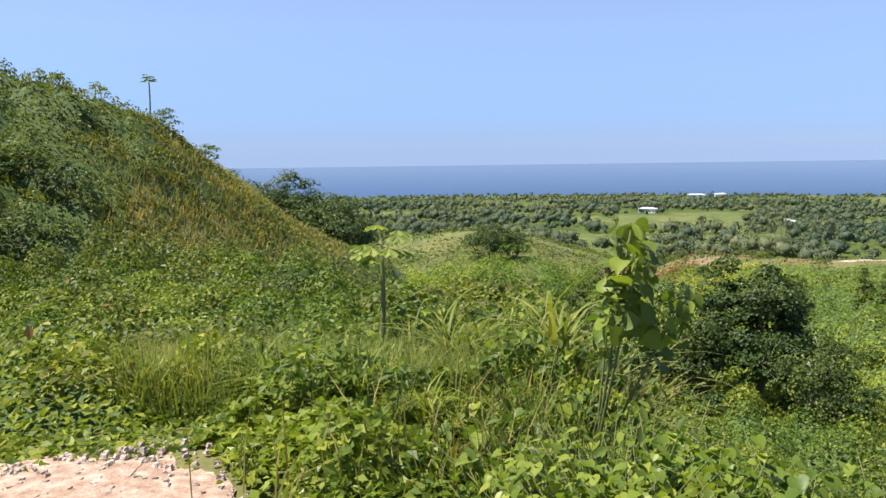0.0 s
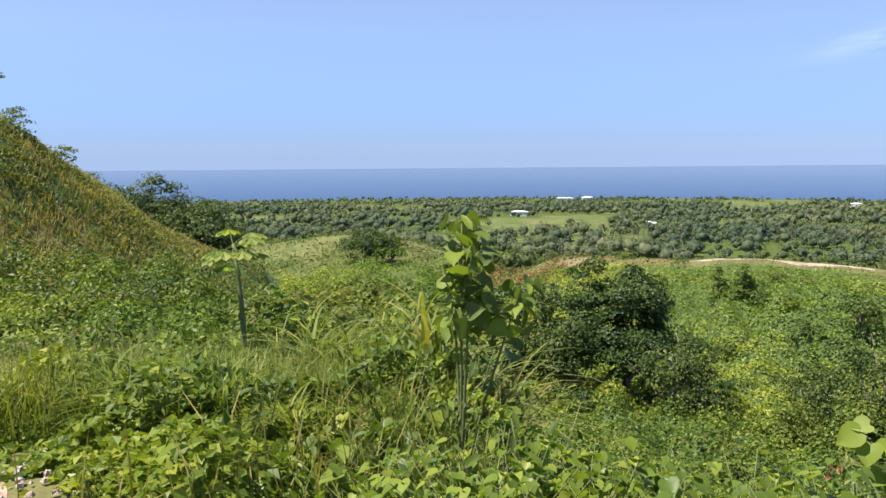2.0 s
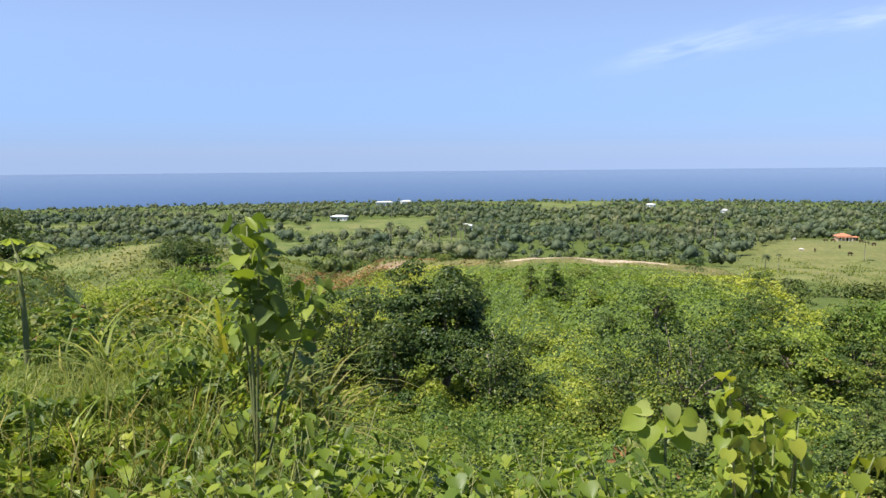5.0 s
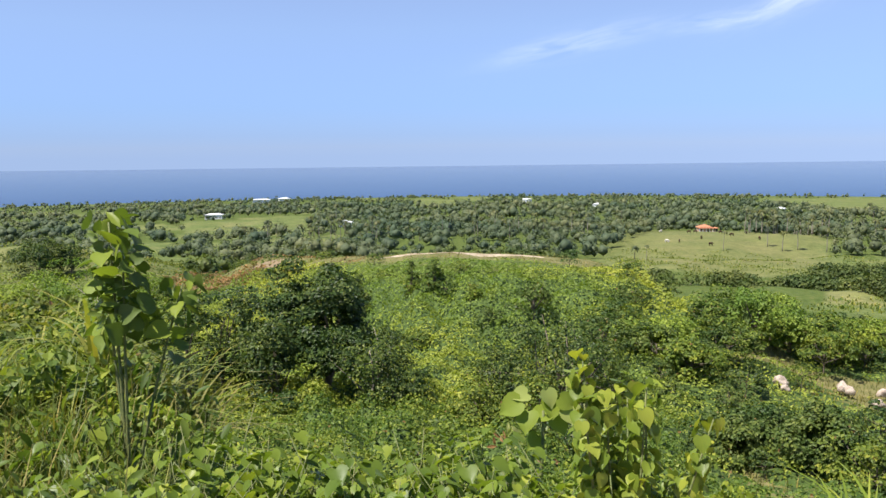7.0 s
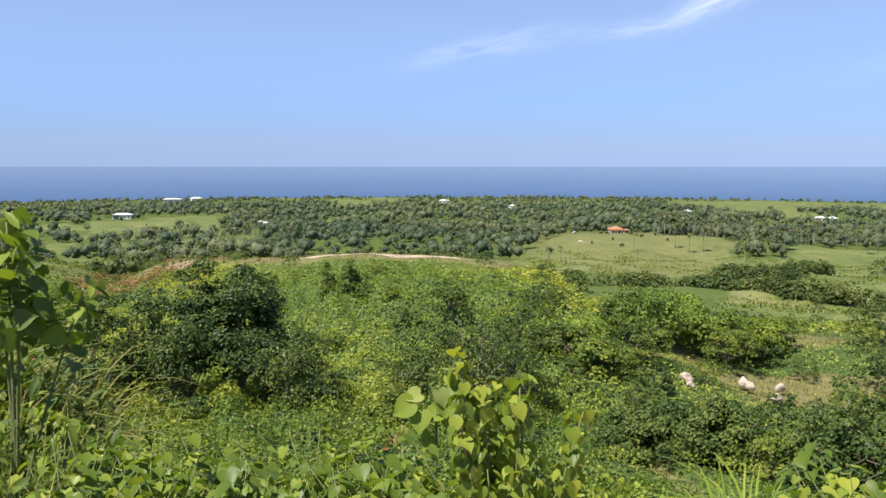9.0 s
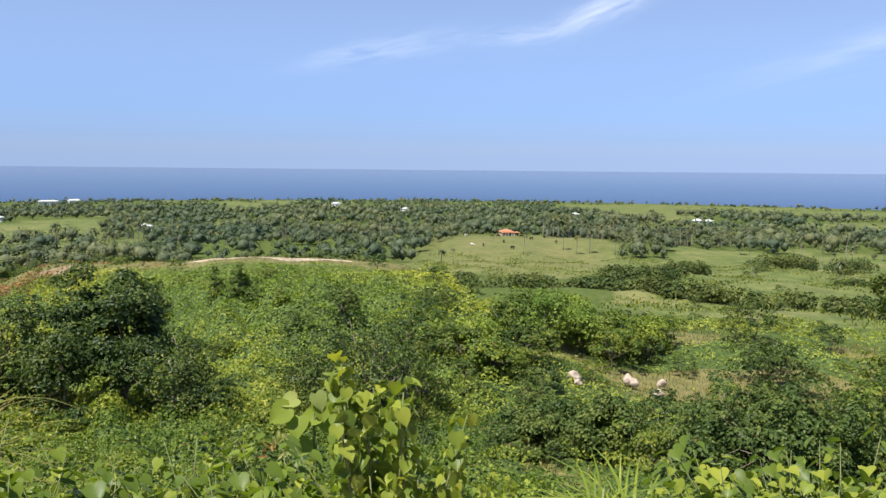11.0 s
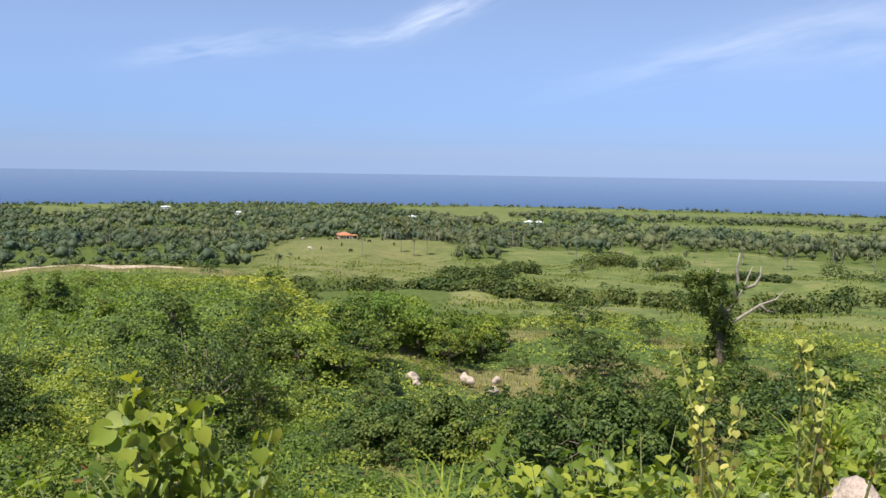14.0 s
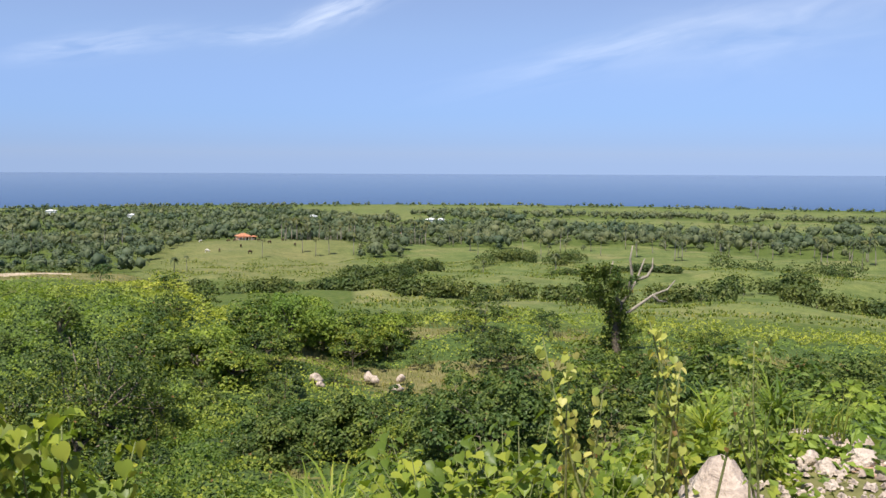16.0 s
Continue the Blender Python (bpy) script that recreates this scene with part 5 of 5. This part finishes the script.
for k, (b, r, s) in enumerate([(26.6, 3.4, 0.74), (29.4, 3.4, 0.76), (28.0, 3.55, 0.84), (52.0, 6.0, 0.8), (50.0, 6.4, 0.8), (-41.0, 5.5, 0.9), (-37.5, 5.2, 0.8), (-44, 6, 0.9), (55.5, 6.8, 0.9), (-33, 4.6, 0.7)]):
    e = holder("grass_tuft", on_ground(b, r), "fountain-shaped tuft of long green grass", "grass clump", "grass tufts", k * 2.1, s)
    put("stem_base", FINE[0], e)
    tagged(put("grass_spray", FINE[1], e), kind="stuff")
    sway(e, 2.5, 1.3, k * 0.7)


PAPAYA_LEAF = leaf_material("papaya_leaf", [(0.0, (0.11, 0.20, 0.05)), (1.0, (0.19, 0.30, 0.08))], 0.45, 0.45, 0.5)


def papaya(b, r, height, s, label, seed, leafm=PAPAYA_LEAF):
    rng = np.random.default_rng(seed)
    e = holder("papaya_tree", on_ground(b, r), label, "papaya tree", "papaya trees", scale=s)
    t = np.linspace(0, 1, 6)
    path = np.stack([0.05 * np.sin(t * 3), 0.04 * t, t * height - 0.05], 1)
    put("trunk", mesh_from("trunk", *tube(path, 0.022 * (1.3 - 0.6 * t) * height ** 0.5, 7), STEM, True), e)
    for k in range(10):
        a = k * 2.4
        rise = rng.uniform(-0.2, 0.9)
        c = np.array(path[-1]) - np.array([0, 0, 0.02 * k])
        tip = c + 0.18 * np.array([math.cos(a), math.sin(a), rise])
        lobes = []
        for j in range(7):
            q = a + (j - 3) * 0.62
            d = np.array([math.cos(q), math.sin(q), -0.3])
            side = np.array([-math.sin(q), math.cos(q), 0])
            L = 0.16 * (1 - 0.09 * abs(j - 3))
            v = np.array([tip, tip + d * L * 0.55 - side * 0.035, tip + d * L * 0.8 - side * 0.045 + (0, 0, -0.01), tip + d * L + (0, 0, -0.03), tip + d * L * 0.8 + side * 0.045 + (0, 0, -0.01), tip + d * L * 0.55 + side * 0.035])
            lobes.append((v, [np.array([(0, 3, 2, 1), (0, 5, 4, 3)])]))
        leaf = put("leaf", mesh_from("leaf", *join(lobes), leafm), e)
        put("stalk", mesh_from("stalk", *tube([c, (c + tip) / 2 + np.array([0, 0, 0.02]), tip], [0.006, 0.005, 0.004], 5), STEM), leaf)
    return e


sway(papaya(-35.5, 7.9, 1.5, 1.0, "young papaya tree with a pale green crown", 1), 2.0, 0.9, 0.3)
papaya(-48.7, 67, 1.9, 1.9, "thin papaya tree on the hill's skyline", 2, LEAF_SHRUB)
papaya(-51.6, 68, 1.2, 1.7, "short papaya tree on the hill's skyline", 3, LEAF_SHRUB)
papaya(-51.9, 70, 1.4, 1.6, "short papaya tree on the hill's skyline", 4, LEAF_SHRUB)


def big_leaf_plant():
    """Upright plant with broad leaves, shaken by the wind."""
    rng = np.random.default_rng(500)
    x, y = -1.53, 3.94
    e = holder("broad_leaf_plant", (x, y, float(ground_z(x, y)) - 0.05), "tall broad-leaved green plant shaken by the wind", "plant")
    for s, (dx, dy, h) in enumerate([(0.0, 0.0, 1.50), (0.30, 0.10, 1.18), (-0.10, 0.15, 1.12), (0.08, -0.06, 1.36)]):
        t = np.linspace(0, 1, 7)
        path = np.stack([dx * t ** 1.3, dy * t, h * t], 1)
        stem = put("stem", mesh_from("stem", *tube(path, 0.009 * (1.3 - 0.8 * t), 6), STEM, True), e)
        n = (56, 30, 22, 44)[s]
        for k in range(n):
            q = 0.66 + 0.34 * k / (n - 1)
            c = np.array([np.interp(q, t, path[:, i]) for i in range(3)])
            a = k * 2.4 + s
            d = np.array([math.cos(a), math.sin(a), 0.25])
            L = rng.uniform(0.055, 0.12)
            v, f = leaves(np.array([c + d * L * 0.9]), np.array([[d[0] * 0.6, d[1] * 0.6, 0.7]]) + rng.normal(size=(1, 3)) * 0.6, np.array([L]), LEAF_LONG if k % 3 == 1 else LEAF_HEART, rng, np.array([[d[0], d[1], 0.7]]))
            put("leaf", mesh_from("leaf", v, f, LEAF_BRIGHT if k % 4 == 0 else LEAF_SHRUB if k % 2 else LEAF_OLIVE, True), stem)
    return e


WAVING = big_leaf_plant()


def flower_plant():
    rng = np.random.default_rng(510)
    x, y = plan(6.1, 3.7)
    z = float(ground_z(x, y))
    e = holder("tall_weed", (x, y, z - 0.05), "tall weed with large pale leaves and a withered flower", "plant")
    h = 0.84
    t = np.linspace(0, 1, 6)
    path = np.stack([0.04 * np.sin(2 * t), 0.02 * t, h * t], 1)
    put("stem", mesh_from("stem", *tube(path, 0.010 * (1.3 - 0.7 * t), 6), STEM, True), e)
    top = path[-1]
    for dx, dz, L in ((-0.13, 0.02, 0.12), (-0.07, -0.03, 0.11), (0.04, 0.03, 0.11), (0.12, 0.0, 0.11), (0.02, 0.07, 0.09), (0.07, -0.06, 0.10), (-0.03, -0.14, 0.09), (-0.09, 0.06, 0.09), (0.0, -0.02, 0.1), (0.09, 0.05, 0.09)):
        v, f = leaves(np.array([top + (dx, rng.normal() * 0.03, dz)]), np.array([[dx * 2, -0.75, 0.65]]) + rng.normal(size=(1, 3)) * 0.2, np.array([L]), LEAF_HEART, rng, np.array([[dx * 6, -0.2, -0.35]]))
        put("leaf", mesh_from("leaf", v, f, LEAF_YELLOW if rng.random() < 0.25 else LEAF_BRIGHT, True), e)
    pieces = []
    c = top + np.array((-0.14, -0.03, -0.12))
    for k in range(14):
        a = k * 6.283 / 14
        pieces.append(leaves(np.array([c + 0.035 * np.array((math.cos(a), 0, math.sin(a)))]), np.array([[0.1, -1, 0.2]]) + rng.normal(size=(1, 3)) * 0.3, np.array([0.06]), LEAF_LONG, rng))
    fl = put("flower", mesh_from("flower", *join(pieces), LEAF_YELLOW), e, "yellow flower with withered brown petals")
    put("petal", mesh_from("petals", *leaves(c + rng.normal(size=(9, 3)) * 0.02 + np.array((-0.04, 0.01, -0.01)), rng.normal(size=(9, 3)) + np.array([0, -1, 0]), np.full(9, 0.05), LEAF_LONG, rng), PETAL), fl, "withered brown petals")
    return e


sway(flower_plant(), 2.6, 1.2, 0.8)
VINE_A = stem_plant(520, 1.15, 0.20, 14, 95, 0.038, LEAF_HEART, LEAF_BRIGHT, 0.1, 0.2, 1.2, 0.72)
VINE_B = stem_plant(521, 1.0, 0.22, 12, 85, 0.038, LEAF_HEART, LEAF_BRIGHT, 0.1, 0.2, 1.2, 0.72)
for k, (b, r, s) in enumerate([(12.6, 2.25, 1.1), (14.6, 2.3, 0.95), (16.8, 2.4, 0.72), (19.5, 2.9, 0.70), (-4.0, 2.6, 0.62), (2.0, 2.5, 0.58)]):
    e = plant("climber", (VINE_A, VINE_B)[k % 2], on_ground(b, r), "climbing vine with hanging heart-shaped leaves", "plant", "climbing vines", k * 1.9, s)
    sway(e, 1.6, 1.2, k)
POST = stem_plant(530, 1.28, 0.09, 4, 44, 0.027, LEAF_HEART, LEAF_YELLOW, 0.1, 0.55, 1.0, 0.85)
for k, (b, r, s) in enumerate([(47.2, 2.6, 1.06), (51.9, 3.0, 1.06), (51.3, 3.05, 0.84), (56.0, 3.6, 0.95)]):
    e = plant("yellow_weed", POST, on_ground(b, r), "upright weed stalk with yellowing leaves", "plant", "yellowing weeds", k * 1.1, s)
    sway(e, 1.8, 1.2, k * 1.3)


def motions():
    """The plants close by lean and nod in the wind."""
    for ob, base, amount, speed, phase in SWAYING:
        rows = []
        for k in range(41):
            t = 0.4 * k
            a = amount * (math.sin(speed * 2.2 * t + phase * 2) + 0.5 * math.sin(speed * 5.1 * t + phase * 5))
            b = amount * 0.6 * math.sin(speed * 3.3 * t + phase * 3 + 1)
            rows.append((t, base @ pose(0, 0, 0, b, a, 0)))
        walk(ob, rows)
    # gusts bend the broad-leaved plant over: seconds, degrees to the right
    gusts = [(0.0, 9.5), (0.5, 8.5), (0.8, 6.0), (1.2, -2.5), (1.6, -4.0), (2.0, 0.5), (2.4, -1.5), (2.8, -3.5), (3.2, -3.0), (3.6, -5.0), (4.0, -11.0), (4.6, -6.0), (5.4, 2.0),
             (6.4, 2.2), (6.8, -2.2), (7.2, -1.0), (7.6, -7.0), (8.0, -5.5), (8.6, -1.0), (9.4, 2.0), (10.4, -3.0), (11.6, 1.0), (13.0, -3.0), (14.5, 1.0), (16.0, -2.0)]
    base = WAVING.matrix_world.copy()
    walk(WAVING, [(t, base @ pose(0, 0, 0, 0.4 * a, a, 0)) for t, a in gusts])


motions()
